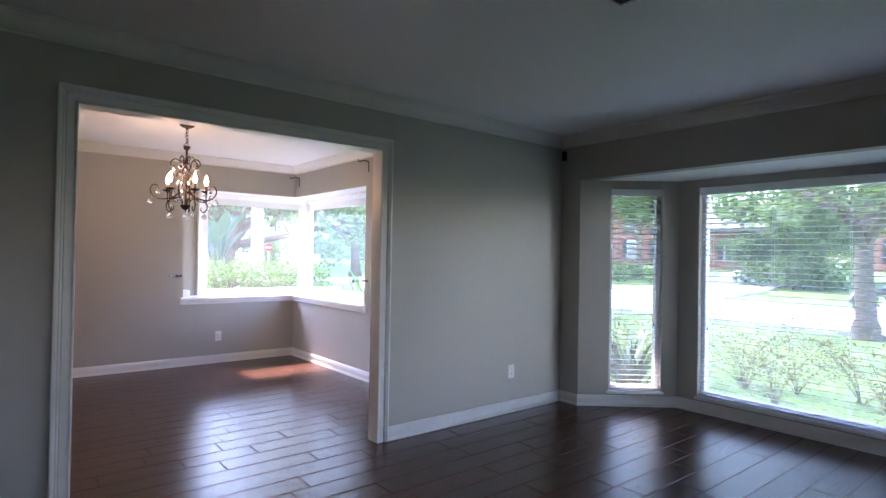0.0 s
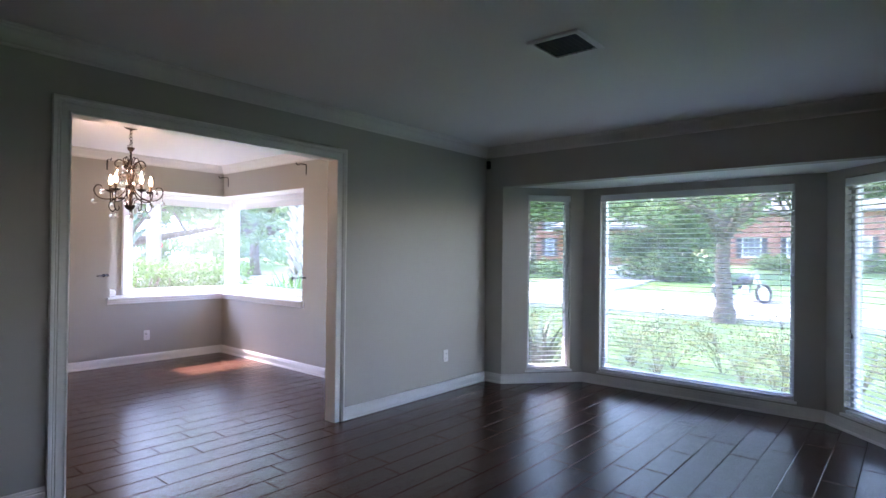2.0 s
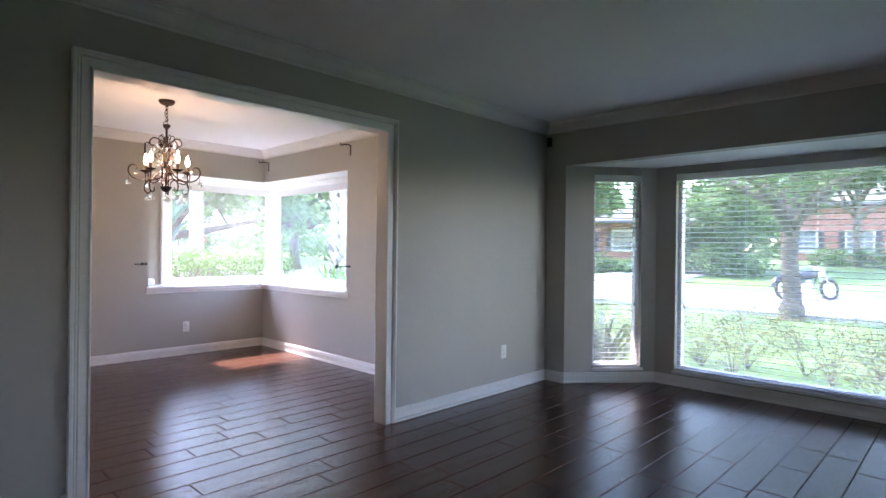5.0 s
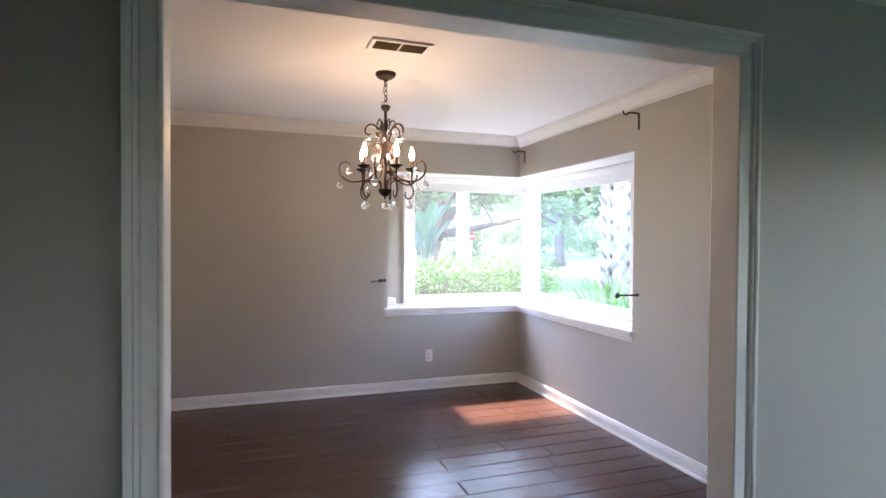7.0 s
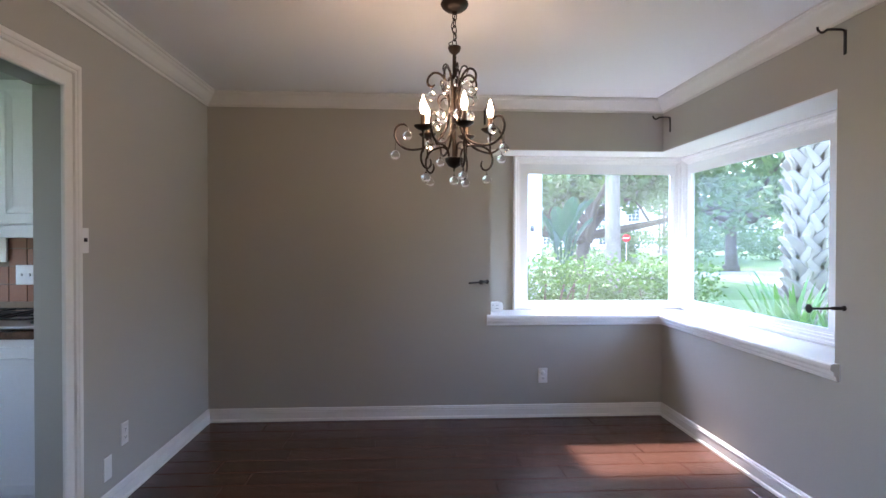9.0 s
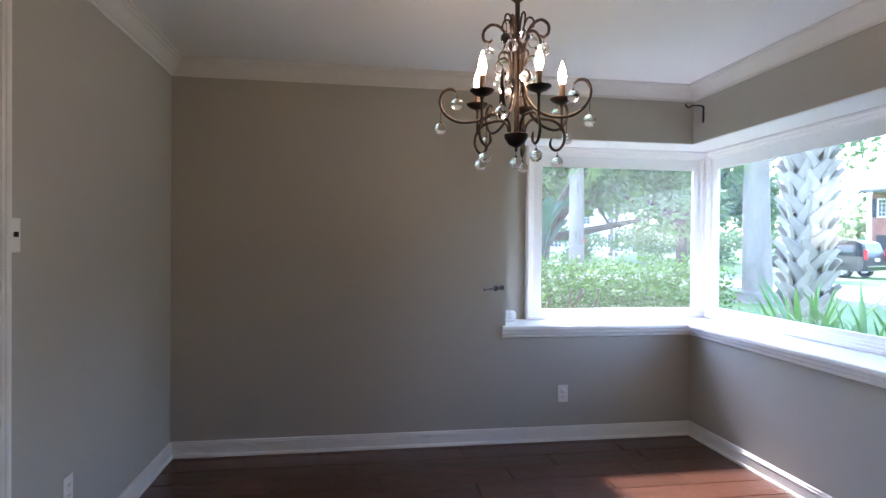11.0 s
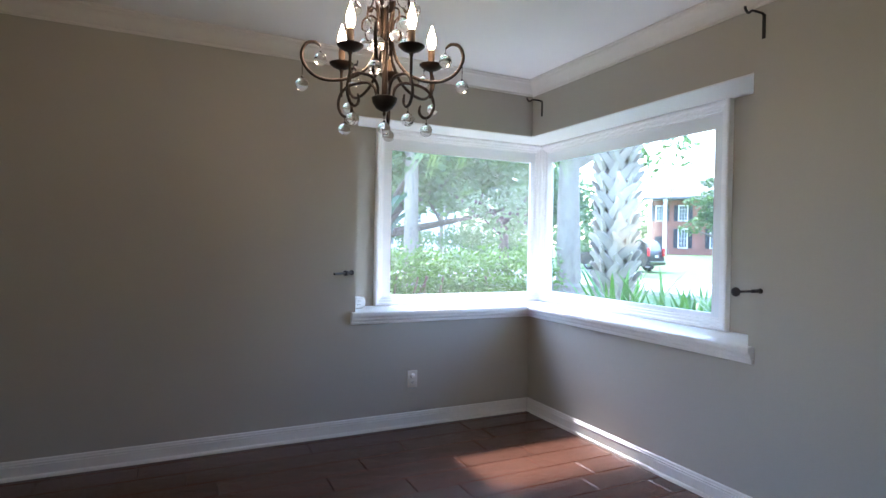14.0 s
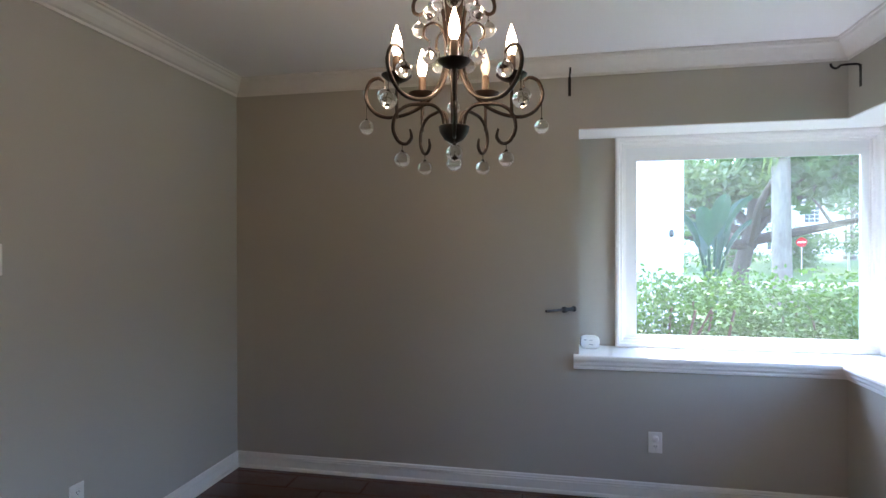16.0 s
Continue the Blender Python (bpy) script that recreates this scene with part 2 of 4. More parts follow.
structure("wall_bay", slab(BM(), LY, YO, 0, H, BX, BX + 0.115, [(BY[0], BY[3], -1, BAYZ)], lambda u, w, z: (w, u, z)), WALL)
structure("wall_living_side", slab(BM(), LY, YO, 0, H, LX - 0.115, LX, (), lambda u, w, z: (w, u, z)), WALL)
# unseen back wall; its opening is added to light the wall it faces
structure("wall_living_back", slab(BM(), LX - 0.115, BX + 0.115, 0, H, LY - 0.115, LY, [(-1.2, -0.75, 1.0, 2.0)]), WALL)
structure("ceiling", box(BM(), -4.2, LY - 0.115, H, BX + 0.115, YF + 0.115, H + 0.12), CEIL)

# opening jambs and casings
bm = BM()
for x0, x1 in ((OX0 - 0.02, OX0), (OX1, OX1 + 0.02)):
    box(bm, x0, YO - 0.001, 0, x1, YD + 0.001, OZ)
box(bm, OX0 - 0.02, YO - 0.001, OZ, OX1 + 0.02, YD + 0.001, OZ + 0.02)
structure("opening_jamb_trim", bm, CASING, "white painted lining of the wide cased opening")
U = [(OX0, 0), (OX0, OZ), (OX1, OZ), (OX1, 0)]
structure("opening_casing_trim", moulding(BM(), U, CASING_PROF, lambda u, v, h: (u, YO - h, v)), CASING, "white moulded casing round the wide opening")
structure("opening_casing_trim", moulding(BM(), U, CASING_PROF, lambda u, v, h: (u, YD + h, v)), CASING, "white moulded casing round the wide opening")
bm = BM()
for y0, y1 in ((KY0 - 0.02, KY0), (KY1, KY1 + 0.02)):
    box(bm, XL - 0.116, y0, 0, XL + 0.001, y1, KZ)
box(bm, XL - 0.116, KY0 - 0.02, KZ, XL + 0.001, KY1 + 0.02, KZ + 0.02)
structure("kitchen_jamb_trim", bm, WALL, "painted lining of the kitchen doorway")
structure("kitchen_casing_trim", moulding(BM(), [(KY0, 0), (KY0, KZ), (KY1, KZ), (KY1, 0)], [(d * 1.25, h) for d, h in CASING_PROF], lambda u, v, h: (XL + h, u, v)), CASING, "white moulded casing of the kitchen doorway")

# baseboards, crowns
for path in ([(2.225, YD), (XR, YD), (XR, YF), (XL, YF), (XL, KY1 + 0.113)], [(XL, KY0 - 0.113), (XL, YD), (OX0 - 0.09, YD)],
             [(LX, YO), (LX, LY), (BX, LY), (BX, BY[0]), (BAYX, BY[1]), (BAYX, BY[2]), (BX, BY[3]), (BX, YO), (2.226, YO)], [(OX0 - 0.091, YO), (LX + 0.016, YO)]):
    structure("baseboard", moulding(BM(), path, BASE_PROF), BASEBOARD, "white painted baseboard with a rounded top")
for path in ([(XL, YD), (XR, YD), (XR, YF), (XL, YF)], [(LX, LY), (BX, LY), (BX, YO), (LX, YO)]):
    structure("crown_trim", moulding(BM(), path, CROWN_PROF, closed=True), CROWN, "white crown moulding under the ceiling")

# corner window recess: sill, soffit, back walls, outer shell
bm = prism(BM(), [(WX0 - 0.002, YF - 0.03), (XR - 0.03, YF - 0.03), (XR - 0.03, WY0 - 0.002), (RX, WY0 - 0.002), (RX, RY), (WX0 - 0.002, RY)], 0.752, 0.785)
structure("window_sill", bm, TRIM, "deep white corner window sill")
SILL_PROF = [(0, 0.706), (0.012, 0.706), (0.016, 0.716), (0.016, 0.724), (0.028, 0.736), (0.030, 0.750), (0.040, 0.756), (0.044, 0.766), (0.044, 0.780), (0.038, 0.786), (0.0, 0.786)]
structure("sill_trim", moulding(BM(), [(XR, WY0 - 0.03), (XR, YF), (WX0 - 0.03, YF)], SILL_PROF), TRIM, "white moulded sill edge")
bm = box(BM(), WX0, YF + 0.115, WZ1, RX + 0.08, RY + 0.08, WZ1 + 0.1)
box(bm, XR + 0.115, WY0, WZ1, RX + 0.08, YF + 0.115, WZ1 + 0.1)
structure("recess_soffit", bm, TRIM, "white soffit over the corner window")
bm = prism(BM(), [(WX0 + 0.001, YF + 0.003), (XR + 0.003, YF + 0.003), (XR + 0.003, WY0 + 0.001), (RX - 0.075, WY0 + 0.001), (RX - 0.075, RY - 0.075), (WX0 + 0.001, RY - 0.075)], WZ1 - 0.006, WZ1 - 0.0005)
structure("recess_head_trim", bm, TRIM, "white painted board lining the head of the corner window")
LWIN, RWIN = (1.957, RX), (5.79, RY)     # window units along x and along y
bm = BM()
slab(bm, WX0 - 0.1, RX + 0.02, GROUND, H, RY - 0.02, RY + 0.08, [(LWIN[0], RX, 0.785, WZ1)])
box(bm, WX0 - 0.1, YF + 0.115, GROUND, WX0, RY - 0.02, WZ1 + 0.3)
structure("wall_recess_far", bm, WALL)
bm = BM()
slab(bm, WY0 - 0.1, RY - 0.02, GROUND, H, RX - 0.02, RX + 0.08, [(RWIN[0], RY, 0.785, WZ1)], lambda u, w, z: (w, u, z))
box(bm, XR + 0.115, WY0 - 0.1, GROUND, RX - 0.02, WY0, WZ1 + 0.3)
structure("wall_recess_side", bm, WALL)


def picture_window(name, u0, u1, z0, z1, place, glass):
    """A fixed window: stepped frame, sash and one pane. place takes (along, out of the room, up)."""
    w = thing(name, "large fixed window in a white stepped frame", "window")
    tagged(w, kind="structure")
    g0, g1, h0, h1 = glass
    bm = BM()
    prof = [(0, 0.035), (0, -0.020), (0.008, -0.026), (0.020, -0.026), (0.026, -0.016), (0.040, -0.014), (0.044, -0.004), (0.056, -0.002), (0.058, 0.010), (0.066, 0.010), (0.066, 0.035)]
    moulding(bm, [(u0, z0), (u1, z0), (u1, z1), (u0, z1)], prof, lambda u, v, h: place(u, h, v), closed=True)
    part("window_frame", bm, TRIM, w)
    bm = BM()
    a, b, c, d = u0 + 0.066, u1 - 0.066, z0 + 0.066, z1 - 0.066
    for p in ((a, g0, c, d), (g1, b, c, d), (g0, g1, c, h0), (g0, g1, h1, d)):
        if p[1] - p[0] > 0.004 and p[3] - p[2] > 0.004:
            box(bm, p[0], 0.014, p[2], p[1], 0.034, p[3])
    for v in bm.verts:
        v.co = place(*[v.co[i] for i in (0, 1, 2)])
    part("sash", bm, VINYL, w)
    bm = BM()
    box(bm, g0 - 0.004, 0.020, h0 - 0.004, g1 + 0.004, 0.024, h1 + 0.004)
    for v in bm.verts:
        v.co = place(*[v.co[i] for i in (0, 1, 2)])
    pane = part("pane", bm, GLASS, w)
    pane.visible_shadow = False
    return w


picture_window("window_1", LWIN[0], RX - 0.03, 0.786, WZ1 - 0.001, lambda u, w, z: (u, RY - 0.035 + w, z), (2.082, 3.283, 0.858, 1.905))
picture_window("window_2", RWIN[0], RY - 0.03, 0.786, WZ1 - 0.001, lambda u, w, z: (RX - 0.035 + w, u, z), (5.905, 7.400, 0.872, 1.905))
structure("corner_post_trim", box(BM(), RX - 0.031, RY - 0.031, 0.786, RX + 0.07, RY + 0.07, WZ1, 0.004), TRIM, "white post at the window corner")

# bay: soffit, side and middle walls
B = [(BX, BY[0]), (BAYX, BY[1]), (BAYX, BY[2]), (BX, BY[3])]
structure("bay_soffit", prism(BM(), [(BX + 0.115, BY[0] - 0.15), (5.1, BY[1] - 0.2), (5.1, BY[2] + 0.2), (BX + 0.115, BY[3] + 0.15)], BAYZ, BAYZ + 0.12), CEIL, "white soffit over the bay window")
BAYS = []
for k in range(3):
    p, q = B[k], B[k + 1]
    d = Vector(q) - Vector(p)
    L = d.length
    a = math.atan2(d.y, d.x)
    w0, w1 = ((0.275, 0.745), (1.010 - BY[1], 2.735 - BY[1]), (L - 0.745, L - 0.275))[k]
    m = Matrix.Translation((p[0], p[1], 0)) @ Matrix.Rotation(a, 4, "Z")
    bm = slab(BM(), -0.02 if k == 1 else 0.0, L + 0.02 if k == 1 else L, GROUND, BAYZ + 0.05, -0.12, 0.0, [(w0, w1, 0.135, 1.962)])
    bm.transform(m)
    structure("wall_bay_" + str(k + 1), bm, WALL)
    BAYS.append((m, w0, w1))

# slab added out of view to cut the daylight entering the bay
structure("bay_sky_blocker", box(BM(), BX + 0.116, -0.9, 2.22, 5.75, 4.5, 2.34), TRIM, "unseen white slab over the bay that blocks high sky light")

# ---- ground ----
def rise(x, y):
    d = max(0.0, max(x - 27, y - 34))
    return GROUND + min(0.8, d * 0.05)


bm = BM()
xs = sorted({*range(-60, 100, 4), -400, -150, 150, 400, 1500, -1500})
grid = [[bm.verts.new((x, y, rise(x, y))) for x in xs] for y in xs]
for r, s in zip(grid, grid[1:]):
    for k in range(len(xs) - 1):
        bm.faces.new((r[k], r[k + 1], s[k + 1], s[k]))
structure("ground", bm, GRASS, "mown green lawn")

# ---- bay windows with blinds ----
def bay_window(name, m, w0, w1):
    """A window unit in a bay wall: x along the wall, y into the room."""
    w = tagged(thing(name, "white-framed bay window with a low sill", "window", m), kind="structure")
    z0, z1 = 0.135, 1.962
    fr = moulding(BM(), [(w0, z0), (w1, z0), (w1, z1), (w0, z1)], [(0, -0.115), (0, -0.055), (0.035, -0.055), (0.042, -0.070), (0.042, -0.115)], lambda u, v, h: (u, h, v), closed=True)
    part("window_frame", fr, VINYL, w)
    pane = part("pane", box(BM(), w0 + 0.038, -0.096, z0 + 0.038, w1 - 0.038, -0.092, z1 - 0.038), DIMMED, w)
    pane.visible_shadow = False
    part("window_sill", box(BM(), w0 - 0.02, -0.054, z0 - 0.022, w1 + 0.02, 0.022, z0 + 0.001, 0.004), TRIM, w)
    return w


def blind(m, w0, w1, latch):
    """A wooden-slat blind, lowered, with its slats open."""
    b = thing("window_blind", "lowered white horizontal blind with open slats", "blind", m, "blinds in the bay")
    z0, z1 = 0.140, 1.955
    part("headrail", box(BM(), w0 + 0.006, -0.052, z1 - 0.062, w1 - 0.006, 0.004, z1, 0.004), BLIND, b)
    part("bottom_rail", box(BM(), w0 + 0.010, -0.047, z0 + 0.002, w1 - 0.010, -0.003, z0 + 0.022, 0.004), BLIND, b)
    me = None
    n = 38
    for i in range(n):
        z = z0 + 0.045 + i * (z1 - 0.085 - z0 - 0.045) / (n - 1)
        if me is None:
            bm = BM()
            L = w1 - w0 - 0.022
            rows = [[bm.verts.new((x, y, 0.0014 * (1 - (y / 0.024) ** 2) + dz)) for y in (-0.024, -0.012, 0.0, 0.012, 0.024)] for x in (0, L) for dz in (0.0013, -0.0013)]
            for k in range(4):
                bm.faces.new((rows[0][k], rows[2][k], rows[2][k + 1], rows[0][k + 1]))
                bm.faces.new((rows[1][k], rows[1][k + 1], rows[3][k + 1], rows[3][k]))
            for a, c in ((0, 1), (2, 3)):
                bm.faces.new([*rows[a], *rows[c][::-1]])
            for k in (0, 4):
                bm.faces.new((rows[0][k], rows[1][k], rows[3][k], rows[2][k]))
            me = mesh_of(bm, "slat", BLIND)
        s = new("slat", me)
        s.parent = b
        s.matrix_basis = pose(w0 + 0.011, -0.024, z, 6 + 0.6 * math.sin(i * 2.1), 0, 0)
    span = w1 - w0
    for k in ((0.12, 0.88) if span < 1 else (0.06, 0.36, 0.66, 0.94)):
        bm = BM()
        for y in (-0.049, 0.001):
            tube(bm, [(w0 + span * k, y, z0 + 0.01), (w0 + span * k, y, z1 - 0.05)], 0.0012, 4)
        part("ladder_cord", bm, BLIND, b)
    for k, z in latch:
        bm = lathe(BM(), [(0.0, 0.018), (0.003, 0.017), (0.008, -0.010), (0.007, -0.016), (0, -0.017)], 8, (w0 + span * k, 0.008, z))
        tube(bm, [(w0 + span * k, 0.008, z + 0.015), (w0 + span * k + 0.012, 0.008, z + 0.030), (w0 + span * k + 0.012, 0.006, z + 0.05)], 0.003, 5)
        part("cord_tassel", bm, BLACK, b, "small dark cord tassel")
    return b


for k, (m, w0, w1) in enumerate(BAYS):
    bay_window("window_" + str(k + 3), m @ Matrix.Identity(4), w0, w1)
    blind(m, w0, w1, ((0.05, 0.74), (0.06, 1.80), (0.95, 0.74)) if k == 1 else ((0.15, 0.74), (0.82, 0.74), (0.2, 1.82)))


# ---- chandelier ----
AXIS = (1.318, 5.558)
BULB = bpy.data.materials.new("glowing_bulb")
BULB.use_nodes = True
BULB.node_tree.nodes["Principled BSDF"].inputs["Emission Color"].default_value = (1.0, 0.70, 0.42, 1)
BULB.node_tree.nodes["Principled BSDF"].inputs["Emission Strength"].default_value = 9.5
FROST = material("unlit_bulb_glass", (0.75, 0.70, 0.58), 0.25, var=0.03, translucent=0.4)
SLEEVE = material("candle_sleeve", (0.06, 0.036, 0.02), 0.5, var=0.25, big=30)
CRYSTAL = bpy.data.materials.new("clear_glass_ball")
CRYSTAL.use_nodes = True
cb = CRYSTAL.node_tree.nodes["Principled BSDF"]
cb.inputs["Transmission Weight"].default_value, cb.inputs["Roughness"].default_value, cb.inputs["IOR"].default_value = 1.0, 0.0, 1.45
cb.inputs["Base Color"].default_value = (0.97, 0.98, 0.98, 1)

lamp = thing("chandelier", "dark bronze scroll chandelier with glass balls and five candle bulbs", "chandelier", pose(*AXIS, 0.0))


def around(r, z, a):
    return (r * math.cos(a), r * math.sin(a), z)


part("canopy", lathe(BM(), [(0, 2.440), (0.062, 2.440), (0.064, 2.432), (0.058, 2.418), (0.040, 2.404), (0.014, 2.397), (0.010, 2.388), (0, 2.387)], 28), IRON, lamp, smooth=True)
for i in range(5):
    bm = BM()
    z = 2.378 - i * 0.031
    pts = [(0.010 * math.cos(a), 0, z + 0.020 * math.sin(a)) for a in (2 * math.pi * k / 12 for k in range(13))]
    tube(bm, pts, 0.0024, 6, False)
    bm.transform(Matrix.Rotation(radians(90 * (i % 2) + 20), 4, "Z"))
    part("chain_link", bm, IRON, lamp, smooth=True)
bm = BM()
tube(bm, spline([(0.004, 0.006, 2.39), (-0.014, 0.008, 2.33), (0.010, -0.008, 2.28), (-0.026, 0.004, 2.255), (-0.012, 0.01, 2.245), (0, 0, 2.235)]), 0.002, 5)
part("lamp_cord", bm, BLACK, lamp, smooth=True)
part("top_cup", lathe(BM(), [(0, 2.240), (0.028, 2.240), (0.030, 2.234), (0.024, 2.216), (0.010, 2.204), (0.008, 2.196), (0, 2.196)], 20), IRON, lamp, smooth=True)
part("stem", lathe(BM(), [(0, 2.200), (0.009, 2.200), (0.009, 2.12), (0.013, 2.10), (0.013, 2.06), (0.010, 2.04), (0.010, 1.72), (0, 1.72)], 14), IRON, lamp, smooth=True)
part("bowl", lathe(BM(), [(0.010, 1.728), (0.040, 1.730), (0.044, 1.727), (0.041, 1.712), (0.028, 1.692), (0.012, 1.683), (0.005, 1.680), (0.006, 1.672), (0.003, 1.666), (0, 1.665)], 24), IRON, lamp, smooth=True)
A0 = radians(-79.5)
SCROLL = [(0.090, 2.068), (0.104, 2.058), (0.122, 2.070), (0.120, 2.100), (0.092, 2.122), (0.058, 2.110), (0.036, 2.070), (0.026, 2.000), (0.024, 1.930), (0.040, 1.860), (0.080, 1.806), (0.140, 1.776), (0.208, 1.770), (0.255, 1.794), (0.277, 1.838), (0.264, 1.878), (0.236, 1.888), (0.216, 1.876)]
LOWER = [(0.030, 1.722), (0.036, 1.762), (0.062, 1.784), (0.104, 1.784), (0.140, 1.776), (0.168, 1.750), (0.176, 1.712), (0.162, 1.680), (0.140, 1.672), (0.124, 1.690), (0.128, 1.714)]
UPPER = [(0.012, 1.860), (0.022, 1.950), (0.036, 2.000), (0.060, 2.014), (0.084, 2.000), (0.088, 1.974), (0.072, 1.962)]
TOP = [(0.012, 2.02), (0.020, 2.10), (0.034, 2.145), (0.052, 2.150), (0.062, 2.130), (0.054, 2.112)]
BALLS = []
for k in range(5):
    a, c = A0 + k * radians(72) + radians(36), A0 + k * radians(72)
    for name, pts, ang, r in (("scroll_arm", SCROLL, a, 0.0056), ("lower_arm", LOWER, c, 0.0052), ("inner_scroll", UPPER, c, 0.0036), ("top_scroll", TOP, c, 0.0036)):
        bm = BM()
        pp = spline([around(x, z, ang) for x, z in pts], 5)
        tube(bm, pp, [r * (0.55 + 0.45 * min(1, i / 4, (len(pp) - 1 - i) / 5)) for i in range(len(pp))], 8)
        part(name, bm, IRON, lamp, smooth=True)
    dish = part("drip_dish", lathe(BM(), [(0, 1.838), (0.012, 1.838), (0.030, 1.846), (0.042, 1.856), (0.043, 1.859), (0.030, 1.852), (0.012, 1.846), (0, 1.846)], 20, around(0.165, 0, c)), IRON, lamp, smooth=True)
    part("dish_stem", lathe(BM(), [(0, 1.742), (0.005, 1.742), (0.005, 1.825), (0.009, 1.838), (0, 1.840)], 8, around(0.165, 0, c)), IRON, lamp, smooth=True)
    candle = part("candle", lathe(BM(), [(0, 1.845), (0.0115, 1.845), (0.0115, 1.908), (0.009, 1.912), (0, 1.912)], 14, around(0.165, 0, c)), SLEEVE, lamp, "brown candle sleeve", smooth=True)
    part("bulb", lathe(BM(), [(0.006, 1.908), (0.008, 1.914), (0.0130, 1.928), (0.0148, 1.940), (0.0130, 1.954), (0.009, 1.970), (0.004, 1.984), (0.0015, 1.994), (0, 1.996)], 14, around(0.165, 0, c)),
         FROST if k == 2 else BULB, lamp, "unlit frosted flame bulb" if k == 2 else "glowing warm flame-shaped bulb", smooth=True)
    BALLS += [(0.216, 1.876, a, 0.012), (0.274, 1.815, a, 0.040), (0.104, 2.058, a, 0.014), (0.150, 1.672, c, 0.014), (0.072, 1.962, c, 0.014), (0.054, 2.112, c, 0.020)]
BALLS.append((0.0, 1.666, 0, 0.012))
for r, z, a, drop in BALLS:
    x, y, _ = around(r, 0, a)
    R = 0.0215
    zc = z - drop - R - 0.008
    bm = bmesh.new()
    bmesh.ops.create_uvsphere(bm, u_segments=18, v_segments=12, radius=R, matrix=Matrix.Translation((x, y, zc)))
    ball = part("glass_ball", bm, CRYSTAL, lamp, "clear hanging glass ball", smooth=True)
    bm = BM()
    tube(bm, [(x, y, zc + R - 0.001), (x, y, z)], 0.0012, 5)
    lathe(bm, [(0.0, R + 0.006), (0.004, R + 0.004), (0.005, R - 0.002), (0, R - 0.002)], 8, (x, y, zc))
    part("hook", bm, IRON, ball, "thin wire hook with a cap")


# ---- ceiling vents ----
def vent(label, x0, x1, y0, y1, bars, split, mat, louvre=None):
    v = thing("ceiling_vent", label, "vent", pose((x0 + x1) / 2, (y0 + y1) / 2, H))
    a, b = (x1 - x0) / 2, (y1 - y0) / 2
    fr = moulding(BM(), [(-a, -b), (a, -b), (a, b), (-a, b)], [(0, -0.001), (0, -0.006), (0.006, -0.012), (0.026, -0.012), (0.028, -0.004), (0.028, -0.001)], closed=True)
    part("frame", fr, mat, v)
    # flat black sheet gives the shade inside the duct
    part("backing", box(BM(), -a + 0.02, -b + 0.02, -0.0035, a - 0.02, b - 0.02, -0.001), BLACK, v, "black sheet standing in for the unlit duct behind the louvres")
    n = bars
    for i in range(n):
        y = -b + 0.034 + i * (2 * b - 0.068) / (n - 1)
        for s, e in (((-a + 0.028, -0.006), (0.006, a - 0.028)) if split else ((-a + 0.028, a - 0.028),)):
            bm = BM()
            box(bm, s, -0.007, -0.0008, e, 0.007, 0.0008)
            part("slat", bm, louvre or mat, v, m=pose(0, y, -0.0105, 38, 0, 0))
    if split:
        part("divider", box(BM(), -0.006, -b + 0.026, -0.012, 0.006, b - 0.026, -0.004), mat, v)


VENT = material("tan_vent_enamel", (0.46, 0.36, 0.22), 0.45, var=0.1)
vent("white-framed ceiling register with two banks of tan louvres", 1.112, 1.440, 4.972, 5.140, 12, True, VINYL, VENT)
vent("white square ceiling return vent with dark louvres", 1.838, 2.142, 1.505, 1.798, 9, False, VINYL, material("dark_vent_louvre", (0.10, 0.095, 0.09), 0.5, var=0.1))


# ---- curtain hardware ----
def bracket(m):
    b = thing("curtain_rod_bracket", "black iron curtain rod bracket screwed to the wall", "bracket", m, "curtain rod brackets")
    part("wall_plate", box(BM(), -0.008, -0.005, -0.110, 0.008, 0.0, 0.0, 0.0015), BLACK, b)
    bm = BM()
    tube(bm, spline([(0, -0.003, -0.030), (0, -0.006, -0.004), (0, -0.030, 0.002), (0, -0.085, 0.000), (0, -0.100, -0.010), (0, -0.115, -0.014), (0, -0.130, -0.004), (0, -0.134, 0.010)], 4), 0.0055, 8)
    part("arm", bm, BLACK, b, smooth=True)
    part("screw", lathe(BM(), [(0, 0.002), (0.004, 0.001), (0.004, -0.001), (0, -0.001)], 8, (0, 0, 0)), BLACK, b, m=pose(0, -0.006, -0.085, 90, 0, 0))


bracket(pose(XR, 7.095, 2.285, 0, 0, -90))
bracket(pose(XR, 5.405, 2.300, 0, 0, -90))
bracket(pose(1.680, YF, 2.345))
# a plain black block in the corner, of no known use
se = thing("corner_block", "small black block high in the living room corner", "sensor", pose(BX - 0.001, 3.668, 2.268, 0, 0, -90))
part("housing", box(BM(), -0.020, -0.030, -0.042, 0.020, 0, 0.042, 0.005), BLACK, se)
part("boss", lathe(BM(), [(0, 0.012), (0.010, 0.010), (0.015, 0.003), (0.016, 0), (0, 0)], 14), BLACK, se, smooth=True, m=pose(0, -0.030, -0.008, 90, 0, 0))


